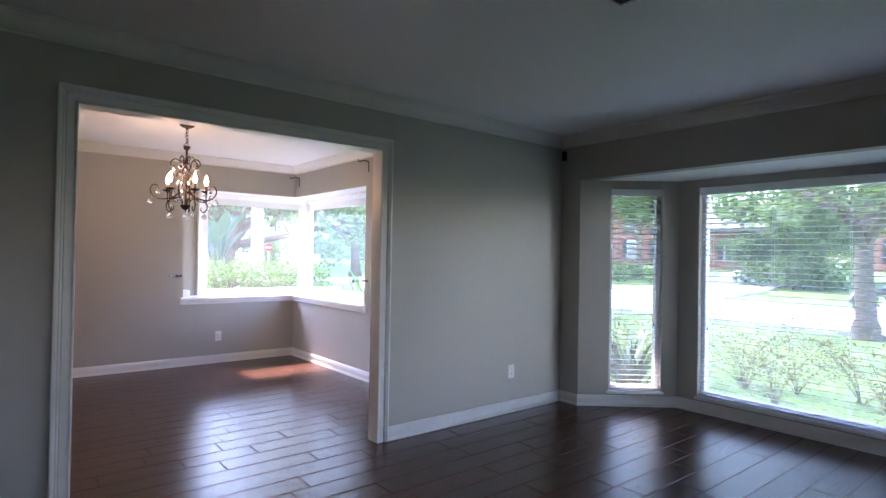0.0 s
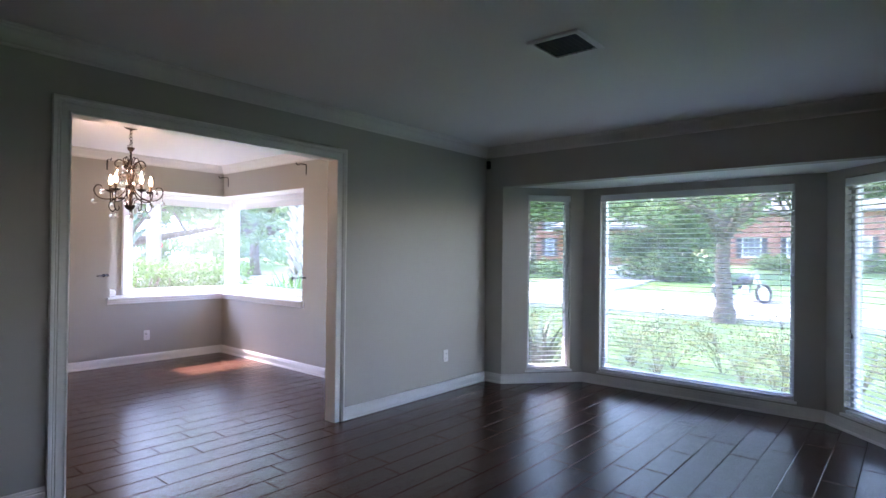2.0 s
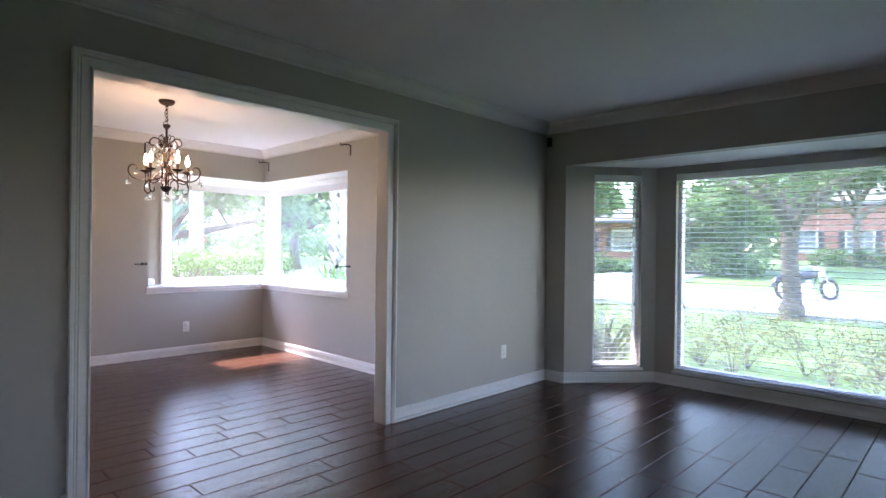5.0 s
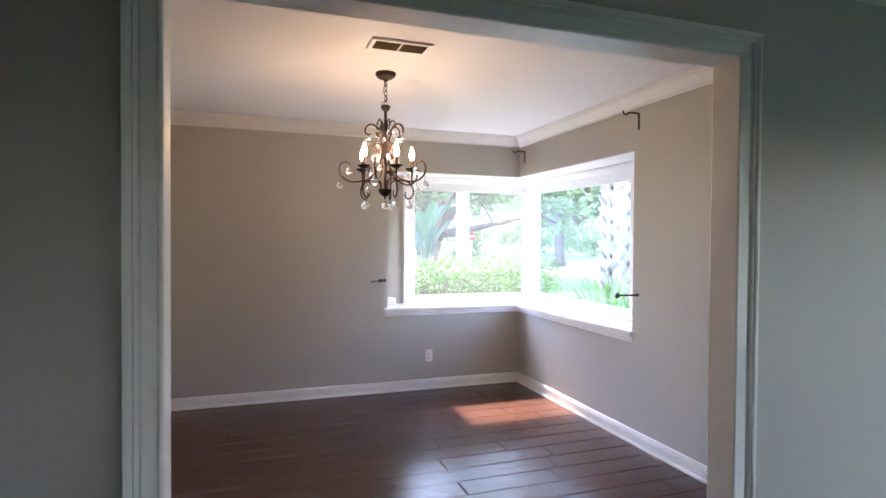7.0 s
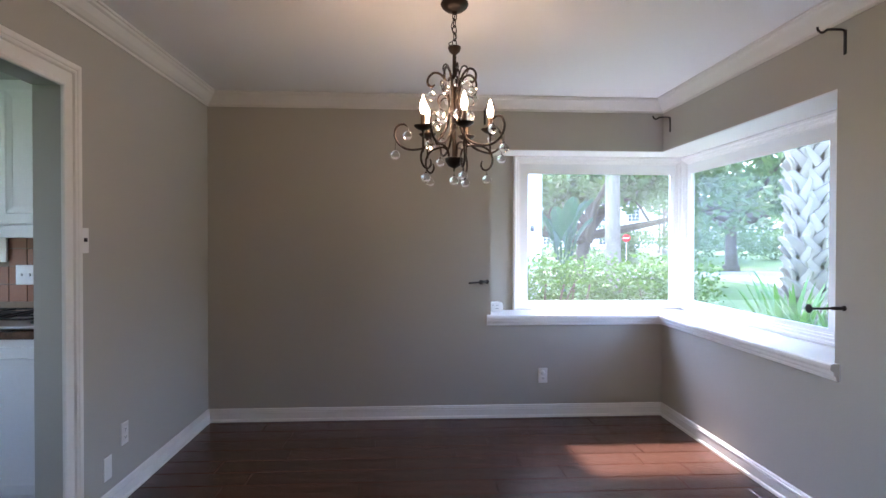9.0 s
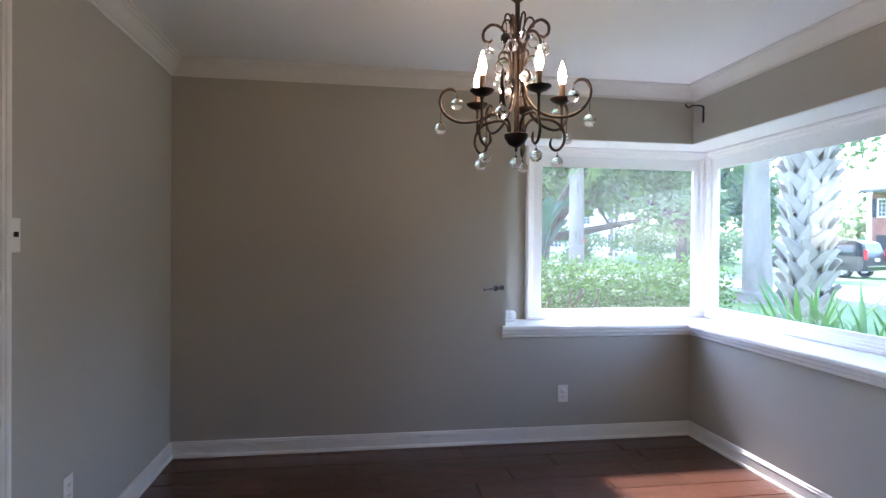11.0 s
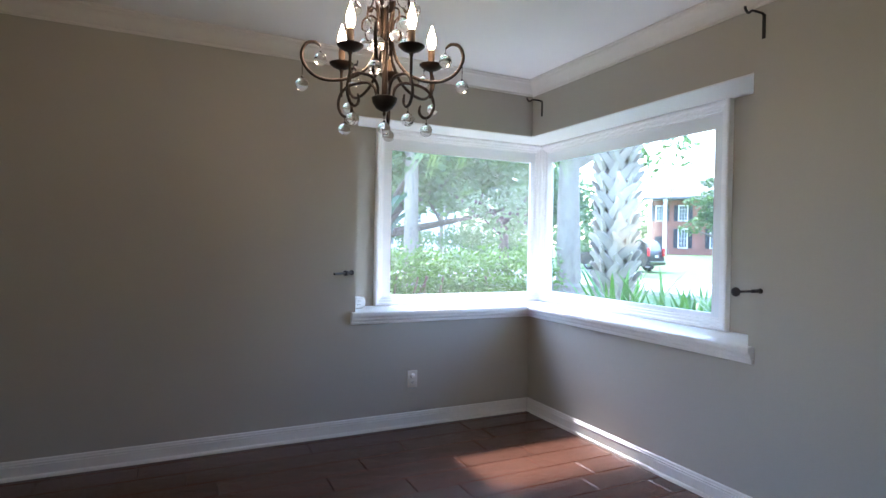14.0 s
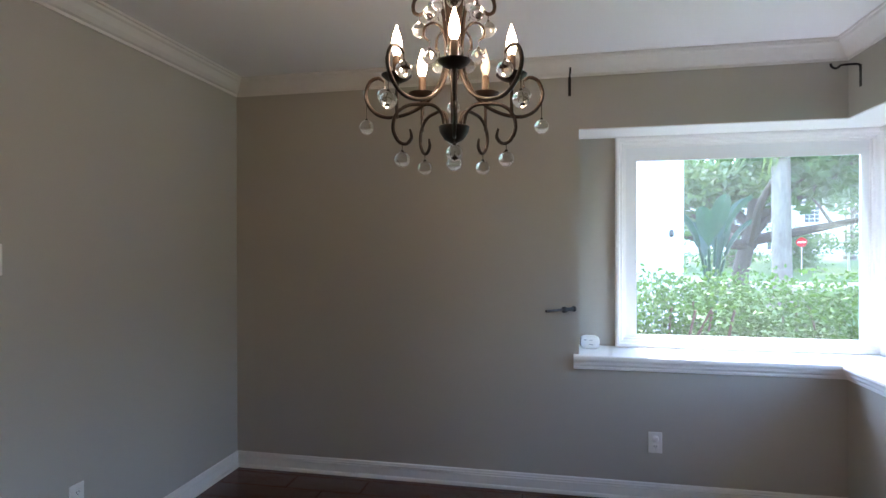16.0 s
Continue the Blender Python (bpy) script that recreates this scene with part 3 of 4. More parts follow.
def holdback(m, label, knob):
    h = thing("curtain_holdback", label, "holdback", m, "curtain holdbacks")
    part("rosette", lathe(BM(), [(0, 0), (0.012, 0), (0.012, 0.006), (0.009, 0.010), (0, 0.010)], 16), BLACK, h, m=pose(0, 0, 0, 90, 0, 0))
    bm = BM()
    tube(bm, [(0, -0.005, 0), (0, -0.060, 0), (0, -0.062, 0), (0, -0.165, 0)], [0.0085, 0.0085, 0.0055, 0.0055], 10)
    part("post", bm, BLACK, h, smooth=True)
    if knob:
        part("knob", lathe(BM(), [(0, 0), (0.016, 0.001), (0.021, 0.006), (0.020, 0.012), (0.012, 0.017), (0, 0.018)], 18), BLACK, h, smooth=True, m=pose(0, -0.160, 0, 90, 0, 0))
    else:
        part("collar", lathe(BM(), [(0, 0), (0.012, 0), (0.013, 0.004), (0.013, 0.014), (0.010, 0.018), (0, 0.018)], 16), BLACK, h, smooth=True, m=pose(0, -0.052, 0, 90, 0, 0))


holdback(pose(XR, 5.395, 1.045, 0, 0, -90), "black iron curtain holdback post with a round end", True)
holdback(pose(1.705, YF, 1.040, 0, 0, -46) @ Matrix.Scale(1.3, 4), "black iron curtain holdback post with a collar", False)


# ---- plates on the walls ----
HOLE = material("dark_slot", (0.02, 0.02, 0.02), 0.6)


def outlet(m, sockets=True, cap=False):
    label = "white duplex power outlet on the wall" if sockets else "blank white cover plate low on the wall"
    o = thing("power_outlet" if sockets else "cover_plate", label, "outlet" if sockets else "plate", m)
    part("plate", box(BM(), -0.036, -0.006, -0.058, 0.036, 0, 0.058, 0.003), PLATE, o)
    if sockets:
        for z in (-0.021, 0.021):
            s = part("socket", box(BM(), -0.017, -0.0085, z - 0.014, 0.017, -0.005, z + 0.014, 0.002), PLATE, o)
            bm = BM()
            for x in (-0.006, 0.006):
                box(bm, x - 0.0012, -0.0089, z - 0.003, x + 0.0012, -0.0080, z + 0.006)
            box(bm, -0.002, -0.0089, z - 0.009, 0.002, -0.0080, z - 0.005)
            part("slots", bm, HOLE, s)
    if cap:
        part("safety_cap", lathe(BM(), [(0, 0.016), (0.012, 0.014), (0.017, 0.006), (0.017, 0), (0, 0)], 18), PLATE, o, "round white socket cap", smooth=True, m=pose(0, -0.008, 0.022, 90, 0, 0))
    part("screw", lathe(BM(), [(0, 0.0015), (0.003, 0.001), (0.003, -0.001), (0, -0.001)], 8), PLATE, o, m=pose(0, -0.0065, 0, 90, 0, 0))


outlet(pose(2.135, YF, 0.318), True, True)
outlet(pose(XL, 6.000, 0.335, 0, 0, 90))
outlet(pose(XL, 5.835, 0.215, 0, 0, 90), False)
outlet(pose(3.490, YO, 0.345))
sw = thing("light_switch", "white toggle light switch beside the kitchen doorway", "switch", pose(XL, 5.645, 1.345, 0, 0, 90))
part("plate", box(BM(), -0.036, -0.006, -0.058, 0.036, 0, 0.058, 0.003), PLATE, sw)
part("toggle", box(BM(), -0.005, -0.018, -0.006, 0.005, -0.005, 0.012, 0.002), HOLE, sw, "small dark toggle")
det = thing("wall_alarm", "small rounded white plastic sensor standing on the sill", "sensor", pose(1.800, 7.40, 0.785, 0, 0, 6))
bm, rings = BM(), []
for y, k in ((-0.019, 0.86), (-0.016, 0.96), (-0.010, 1.0), (0.010, 1.0), (0.016, 0.95), (0.018, 0.85)):
    ring = []
    for i in range(32):
        a = 2 * math.pi * i / 32
        c, d = math.cos(a), math.sin(a)
        ring.append(bm.verts.new((0.055 * k * math.copysign(abs(c) ** 0.62, c), y, 0.041 + 0.041 * k * math.copysign(abs(d) ** 0.62, d))))
    rings.append(ring)
for p, q in zip(rings, rings[1:]):
    for i in range(32):
        bm.faces.new((p[i], p[(i + 1) % 32], q[(i + 1) % 32], q[i]))
bm.faces.new(rings[0][::-1])
bm.faces.new(rings[-1])
part("housing", bm, PLATE, det, smooth=True)
bm = BM()
for x, z, w, h in ((-0.030, 0.056, 0.006, 0.003), (0.004, 0.054, 0.009, 0.0015), (0.004, 0.028, 0.014, 0.002)):
    box(bm, x - w, -0.0200, z - h, x + w, -0.0185, z + h)
part("grille", bm, material("grey_plastic", (0.3, 0.3, 0.3), 0.5), det)

# ---- kitchen beyond the doorway ----
KB = 6.42
structure("wall_kitchen_back", slab(BM(), LX - 0.115, XL - 0.115, 0, H, KB, KB + 0.115, [(-2.0, -1.29, 1.27, 2.0)]), WALL)
# hole in this unseen end wall is added to brighten the kitchen
structure("wall_kitchen_end", slab(BM(), YD, KB, 0, H, LX - 0.115, LX, [(4.1, 5.6, 0.9, 2.2)], lambda u, w, z: (w, u, z)), WALL)
CAB = material("white_cabinet_paint", (0.72, 0.71, 0.69), 0.35, var=0.03, big=3, bump=0.02)
TILE = material("terracotta_tile", (0.23, 0.080, 0.033), 0.35, var=0.25, big=9, fine=60, bump=0.3, spread=0.3)
GRANITE = material("brown_granite", (0.10, 0.055, 0.035), 0.18, var=0.6, big=40, fine=180)
STEEL = material("brushed_steel", (0.55, 0.55, 0.55), 0.3, metal=1.0, var=0.08)


def cabinet_door(parent, x0, x1, z0, z1, y):
    d = part("door", box(BM(), x0 + 0.002, y - 0.020, z0 + 0.002, x1 - 0.002, y, z1 - 0.002, 0.003), CAB, parent)
    bm = moulding(BM(), [(x0 + 0.055, z0 + 0.055), (x1 - 0.055, z0 + 0.055), (x1 - 0.055, z1 - 0.055), (x0 + 0.055, z1 - 0.055)],
                  [(-0.002, 0.019), (0.0, 0.027), (0.010, 0.024), (0.034, 0.021), (0.034, 0.019)], lambda u, v, h: (u, y - h, v), closed=True)
    part("panel_moulding", bm, CAB, d)


for i in range(4):
    x1 = XL - 0.14 - i * 0.55
    x0 = x1 - 0.548
    c = thing("base_cabinet", "white raised-panel base cabinet under the granite counter", "cabinet", group="kitchen base cabinets")
    part("body", box(BM(), x0, 5.79, 0.10, x1, KB, 0.868), CAB, c)
    part("toe_kick", box(BM(), x0, 5.85, 0, x1, KB, 0.099), CAB, c)
    cabinet_door(c, x0, x1, 0.115, 0.835, 5.789)
    u = thing("wall_cabinet", "white raised-panel wall cabinet above the backsplash", "cabinet", group="kitchen wall cabinets")
    part("body", box(BM(), x0, 6.09, 1.43, x1, KB, 2.20), CAB, u)
    part("light_rail", box(BM(), x0, 6.085, 1.36, x1, 6.105, 1.429, 0.004), CAB, u)
    cabinet_door(u, x0, x1, 1.435, 2.195, 6.089)
ct = thing("countertop", "dark brown granite counter with a rounded edge", "countertop")
part("slab", box(BM(), -2.75, 5.755, 0.870, XL - 0.118, KB - 0.013, 0.910, 0.012), GRANITE, ct, smooth=True)
cook = thing("gas_cooktop", "steel gas cooktop with black iron grates", "cooktop", pose(-0.95, 6.08, 0.911))
part("tray", box(BM(), -0.37, -0.25, 0, 0.37, 0.25, 0.014, 0.005), STEEL, cook)
for gx in (-0.18, 0.18):
    g = BM()
    for k in (-0.15, 0, 0.15):
        tube(g, [(gx + k, -0.22, 0.045), (gx + k, 0.22, 0.045)], 0.006, 6)
    for y in (-0.22, -0.08, 0.08, 0.22):
        tube(g, [(gx - 0.15, y, 0.045), (gx + 0.15, y, 0.045)], 0.006, 6)
    for sx in (-0.15, 0.15):
        for y in (-0.22, 0.22):
            tube(g, [(gx + sx, y, 0.014), (gx + sx, y, 0.047)], 0.007, 6)
    part("grate", g, BLACK, cook)
    for y in (-0.12, 0.12):
        part("burner", lathe(BM(), [(0, 0.014), (0.050, 0.014), (0.050, 0.024), (0.034, 0.027), (0.034, 0.034), (0, 0.036)], 18, (gx, y, 0)), BLACK, cook)
bs = structure("backsplash", box(BM(), -2.75, KB - 0.008, 0.911, XL - 0.118, KB - 0.001, 1.43), material("sand_grout", (0.22, 0.15, 0.10), 0.9), "terracotta tile backsplash with sand grout")
tile = None
for r in range(4):
    for c in range(22):
        x = XL - 0.12 - (c + 1) * 0.105
        z = 0.985 + r * 0.105
        if tile is None:
            tile = mesh_of(box(BM(), 0.002, -0.006, 0.002, 0.103, 0, 0.103, 0.002), "tile", TILE)
        if -2.05 < x + 0.05 < -1.25 and z + 0.09 > 1.22:
            continue
        t = new("tile", tile)
        t.parent = bs
        t.matrix_basis = pose(x, KB - 0.0085, z)
kw = tagged(thing("window_6", "small white-trimmed kitchen window", "window"), kind="structure")
part("window_frame", moulding(BM(), [(-2.0, 1.27), (-1.29, 1.27), (-1.29, 2.0), (-2.0, 2.0)], [(-0.05, 0.01), (-0.05, 0.026), (0, 0.026), (0.03, 0.0), (0.03, -0.04)], lambda u, v, h: (u, KB - 0.01 - h, v), closed=True), TRIM, kw)
part("pane", box(BM(), -1.99, KB + 0.05, 1.28, -1.30, KB + 0.054, 1.99), GLASS, kw).visible_shadow = False
ks = thing("switch_plate", "white double switch plate on the tiled backsplash", "switch", pose(-1.14, KB - 0.0145, 1.145))
part("plate", box(BM(), -0.058, -0.006, -0.058, 0.058, 0, 0.058, 0.003), PLATE, ks)
for x in (-0.023, 0.023):
    part("toggle", box(BM(), x - 0.005, -0.016, -0.008, x + 0.005, -0.005, 0.008, 0.002), PLATE, ks)

# ---- outdoors ----
BARK = material("grey_oak_bark", (0.20, 0.17, 0.14), 0.9, var=0.4, big=3, fine=25, bump=0.9, stretch=(1, 1, 0.25))
DARKBARK = material("dark_oak_bark", (0.085, 0.07, 0.055), 0.9, var=0.4, big=3, fine=25, bump=0.9, stretch=(1, 1, 0.3))
LEAF = material("oak_leaf", (0.105, 0.175, 0.065), 0.5, var=0.5, spread=0.5, translucent=0.45, big=0.6)
HEDGE = material("hedge_leaf", (0.095, 0.205, 0.022), 0.5, var=0.65, spread=0.6, translucent=0.28, big=1.5)
SPARSE = material("yellow_green_shrub_leaf", (0.19, 0.20, 0.07), 0.45, var=0.45, spread=0.5, translucent=0.35)
LILY = material("broad_strap_leaf", (0.075, 0.20, 0.035), 0.35, var=0.3, spread=0.4, translucent=0.35, big=3)
BOOT = material("weathered_palm_boot", (0.30, 0.262, 0.215), 0.85, var=0.35, big=4, fine=40, bump=0.8, spread=0.4)
BRICK = material("red_brick_wall", (0.30, 0.135, 0.095), 0.85, var=0.3, big=1.0, fine=14, bump=0.4)
SIDING = material("white_siding", (0.72, 0.72, 0.70), 0.6, var=0.05)
ROOF = material("grey_shingle_roof", (0.16, 0.15, 0.15), 0.9, var=0.25, big=1, fine=10, bump=0.4)
SHUTTER = material("dark_shutter", (0.03, 0.03, 0.035), 0.5)
DARKPANE = material("dark_window_pane", (0.12, 0.13, 0.14), 0.08, var=0.2)
STEMS = material("thin_brown_stem", (0.13, 0.09, 0.06), 0.85, var=0.3)
rnd = np.random.RandomState(7)


def leaves(name, points, size, mat, parent=None, long=1.8):
    """Many small leaves, each a bent rhombus of four corners, at the points given."""
    n = len(points)
    a, b = rnd.normal(size=(n, 3)), rnd.normal(size=(n, 3))
    a[:, 2] *= 0.7
    a /= np.linalg.norm(a, axis=1)[:, None]
    b -= a * (a * b).sum(1)[:, None]
    b /= np.linalg.norm(b, axis=1)[:, None]
    s = size * rnd.uniform(0.6, 1.3, (n, 1))
    nrm = np.cross(a, b)
    v = np.stack([points - a * s * long / 2, points + b * s / 2 + nrm * s * 0.12, points + a * s * long / 2 - nrm * s * 0.1, points - b * s / 2 + nrm * s * 0.12], 1).reshape(-1, 3)
    me = bpy.data.meshes.new(name)
    me.from_pydata(v.tolist(), [], np.arange(4 * n).reshape(-1, 4).tolist())
    me.materials.append(mat)
    ob = new(name, me)
    ob.parent = parent
    return ob


def cloud(centres, radii, n, shell=0.45):
    """Points in a set of uneven balls, thicker towards their outsides."""
    k = rnd.randint(len(centres), size=n)
    d = rnd.normal(size=(n, 3))
    d /= np.linalg.norm(d, axis=1)[:, None]
    r = rnd.uniform(shell, 1.0, (n, 1)) * (1 + 0.25 * np.sin(d[:, :1] * 7 + k[:, None]) * np.cos(d[:, 1:2] * 6))
    return np.array(centres)[k] + d * r * np.array(radii)[k]


def tree(label, x, y, trunk, height, crown, n, size=0.16, bark=BARK, leaf=LEAF, fork=0.4, lean=0.0, seed=1, limbs=6, flare=1.5, spread=1.0, clump=1.0):
    """A tree: flared tapering trunk, forking limbs, and a crown of many leaves in uneven clumps round the limb ends."""
    r = random.Random(seed)
    z = rise(x, y)
    t = thing("tree", label, "tree", pose(x, y, z))
    zf = height * fork
    bm = BM()
    tube(bm, spline([(0, 0, -0.1), (0, 0, 0.15), (0.02, 0, 0.6), (lean * 0.5, 0.05, zf * 0.6), (lean, 0, zf), (lean * 1.3, 0, zf + height * 0.15)], 3),
         [trunk * (flare if i < 2 else 1.15 if i < 5 else 1 - 0.03 * i) for i in range(16)], 14)
    part("trunk", bm, bark, t, smooth=True)
    ends, rad = [], []
    for i in range(limbs):
        a = 2 * math.pi * (i + r.uniform(-0.3, 0.3)) / limbs
        L = crown * r.uniform(0.6, 0.95) * spread
        p0 = Vector((lean, 0, zf + r.uniform(-0.08, 0.10) * height))
        p2 = p0 + Vector((math.cos(a) * L, math.sin(a) * L, height * r.uniform(0.12, 0.4)))
        p1 = p0.lerp(p2, 0.45) + Vector((r.uniform(-0.3, 0.3), r.uniform(-0.3, 0.3), r.uniform(-0.3, 0.5)))
        bm = BM()
        pts = spline([p0, p1, p2], 6)
        tube(bm, pts, [trunk * 0.58 * (1 - 0.85 * k / (len(pts) - 1)) for k in range(len(pts))], 8)
        for q in (0.5, 0.75):
            b0 = pts[int(q * (len(pts) - 1))]
            b1 = b0 + Vector((r.uniform(-1, 1), r.uniform(-1, 1), r.uniform(0.1, 0.9))) * crown * 0.35
            tube(bm, spline([b0, b0.lerp(b1, 0.5) + Vector((0, 0, 0.15)), b1], 3), [trunk * 0.18, trunk * 0.15, trunk * 0.12, trunk * 0.09, trunk * 0.06, trunk * 0.04, trunk * 0.03], 6)
            ends.append(b1)
            rad.append(crown * r.uniform(0.22, 0.36))
        part("limb", bm, bark, t, smooth=True)
        ends.append(p2)
        rad.append(crown * r.uniform(0.28, 0.42))
    for _ in range(limbs):
        a, L = r.uniform(0, 6.283), crown * r.uniform(0.1, 0.7)
        ends.append(Vector((lean + math.cos(a) * L, math.sin(a) * L, height * r.uniform(0.75, 1.0))))
        rad.append(crown * r.uniform(0.25, 0.4))
    leaves("crown", cloud([tuple(e) for e in ends], [(q * clump, q * clump, q * clump * 0.65) for q in rad], n), size, leaf, t)
    return t


# roads with kerbs
bm = BM()
box(bm, 14.4, -60, GROUND - 0.3, 20.8, 90, GROUND + 0.012)
box(bm, 20.8, 27.0, GROUND - 0.3, 27.2, 90, GROUND + 0.012)
structure("road", bm, CONCRETE, "pale concrete street")
bm = BM()
box(bm, -60, 27.0, GROUND - 0.3, 14.4, 33.0, GROUND + 0.010)
structure("road", bm, CONCRETE, "pale concrete side street")
bm = BM()
box(bm, 14.15, -60, GROUND - 0.3, 14.4, 27.0, GROUND + 0.13, 0.03)
box(bm, 20.8, -60, GROUND - 0.3, 21.05, 10.2, GROUND + 0.13, 0.03)
box(bm, -60, 26.8, GROUND - 0.3, 14.1, 27.0, GROUND + 0.13, 0.03)
structure("pavement_kerb", bm, CONCRETE, "concrete kerb along the street")
bm = prism(BM(), [(20.8, 10.2), (32.0, 11.5), (44.0, 14.0), (44.0, 19.0), (32.0, 16.0), (20.8, 15.5)], GROUND, GROUND + 0.02)
for v in bm.verts:
    v.co.z = rise(v.co.x, v.co.y) + (0.03 if v.co.z > GROUND + 0.01 else -0.1)
structure("driveway", bm, CONCRETE, "pale concrete driveway")

# hedge under the far window
hd = thing("hedge", "clipped green hedge with pale new leaves on top", "hedge", pose(0, 0, 0))
cs = [(x, 8.45 + 0.12 * math.sin(x * 3), z) for x in np.arange(-1.6, 3.9, 0.26) for z in (0.05, 0.50, 0.92)]
leaves("leaves", cloud(cs, [(0.34, 0.48, 0.32)] * len(cs), 62000, 0.5), 0.026, HEDGE, hd)
bm = BM()
for i in range(60):
    x, y = rnd.uniform(-1.6, 3.9), rnd.uniform(8.1, 8.8)
    tube(bm, spline([(x, y, GROUND - 0.02), (x + rnd.uniform(-0.1, 0.1), y, 0.3), (x + rnd.uniform(-0.2, 0.2), y + rnd.uniform(-0.2, 0.2), 0.95)], 3), 0.009, 5)
part("stems", bm, STEMS, hd)

# palm with criss-cross boots
PX, PY = 5.85, 9.30
palm = thing("palm_tree", "stout palm trunk wrapped in criss-crossed grey leaf bases", "tree", pose(PX, PY, GROUND))
part("trunk", tube(BM(), [(0, 0, -0.1), (0, 0, 0.5), (0, 0, 2.2), (0.02, 0, 4.2)], [0.20, 0.178, 0.168, 0.15], 16), STEMS, palm, smooth=True)
bm = BM()
secs = [(0.0, 0.082, 0.170, 0.026), (0.10, 0.066, 0.196, 0.024), (0.20, 0.046, 0.222, 0.019), (0.28, 0.030, 0.262, 0.012)]
rings = []
for z, w, r, th in secs:
    rings.append([bm.verts.new(p) for p in ((r - th, -w, z), (r + th * 0.6, -w * 0.75, z), (r + th, 0, z), (r + th * 0.6, w * 0.75, z), (r - th, w, z))])
for p, q in zip(rings, rings[1:]):
    for k in range(5):
        bm.faces.new((p[k], p[(k + 1) % 5], q[(k + 1) % 5], q[k]))
bm.faces.new(rings[0][::-1])
bm.faces.new(rings[-1])
boot = mesh_of(bm, "leaf_base", BOOT, True)
prng = random.Random(3)
for r in range(32):
    for k in range(9):
        a = 40 * k + 20 * (r % 2) + prng.uniform(-4, 4)
        ob = new("leaf_base", boot)
        ob.parent = palm
        lean = (38 if r % 2 else -38) + prng.uniform(-6, 6)
        ob.matrix_basis = pose(0, 0, 0.05 + r * 0.128, 0, 0, a) @ Matrix.Translation((0.175, 0, 0)) @ pose(0, 0, 0, lean, prng.uniform(-2, 5), 0) @ Matrix.Translation((-0.175, 0, 0)) @ Matrix.Diagonal((1, prng.uniform(0.85, 1.15), prng.uniform(0.85, 1.15), 1))
FROND = material("palm_frond", (0.13, 0.19, 0.05), 0.5, var=0.3, spread=0.4, translucent=0.3)
for k in range(16):
    a = k * 2.4
    tilt = prng.uniform(0.1, 1.0)
    L = prng.uniform(1.9, 2.6)
    bm = BM()
    pts = spline([(0.1 * math.cos(a), 0.1 * math.sin(a), 4.0), (L * 0.5 * math.cos(a), L * 0.5 * math.sin(a), 4.3 - 0.5 * tilt + 0.5), (L * math.cos(a), L * math.sin(a), 3.9 - 1.1 * tilt)], 8)
    tube(bm, pts, [0.022 * (1 - 0.04 * i) for i in range(len(pts))], 5)
    for i, p in enumerate(pts[6:]):
        for s in (-1, 1):
            for e in (0.0, 0.5):
                d = Vector((math.cos(a), math.sin(a), 0)) * 0.45 + Vector((-math.sin(a), math.cos(a), 0)) * s * 0.45 + Vector((0, 0, -0.55))
                q = p + Vector((math.cos(a), math.sin(a), 0)) * e * 0.16
                u = Vector((math.cos(a), math.sin(a), 0)) * 0.018
                v = [bm.verts.new(c) for c in (q - u, q + u, q + d * 0.6 + u * 0.8, q + d + Vector((0, 0, -0.2)), q + d * 0.6 - u * 0.8)]
                bm.faces.new(v)
    part("frond", bm, FROND, palm)


# strap-leaved plants under the side window
def strap_plant(label, x, y, n, height, width, mat, seed, name="leafy_plant", splay=0.5, ground=GROUND):
    r = random.Random(seed)
    t = thing(name, label, "plant", pose(x, y, ground))
    for _ in range(n):
        a, h, w = r.uniform(0, 6.283), height * r.uniform(0.6, 1.1), width * r.uniform(0.7, 1.2)
        out = h * splay * r.uniform(0.2, 1.0)
        d, s = Vector((math.cos(a), math.sin(a), 0)), Vector((-math.sin(a), math.cos(a), 0))
        o = d * r.uniform(0, 0.12) + s * r.uniform(-0.1, 0.1)
        bm = BM()
        prev = None
        for f, wf in ((0, 0.35), (0.25, 0.7), (0.5, 1.0), (0.75, 0.85), (0.92, 0.4), (1.0, 0.04)):
            c = o + d * out * f * f + Vector((0, 0, h * (f - 0.18 * f * f)))
            ring = [bm.verts.new(c + s * w * wf * k + d * abs(k) * 0.3 * w * wf) for k in (-0.5, 0, 0.5)]
            if prev:
                for k in (0, 1):
                    bm.faces.new((prev[k], prev[k + 1], ring[k + 1], ring[k]))
            prev = ring
        part("leaf", bm, mat, t, smooth=True)
    return t


for i in range(10):
    strap_plant("green clump of broad upright strap leaves", 4.55 + 0.42 * (i % 3) + 0.1 * math.sin(i * 5), 5.4 + 0.28 * i, 40, 1.34 + 0.14 * math.sin(i * 2.3), 0.062, LILY, 20 + i)
strap_plant("dark green spiky plant beside the bay", 5.45, 3.75, 34, 0.95, 0.05, material("dark_spiky_leaf", (0.03, 0.085, 0.04), 0.4, var=0.3, spread=0.3), 77, "spiky_plant", 0.9)


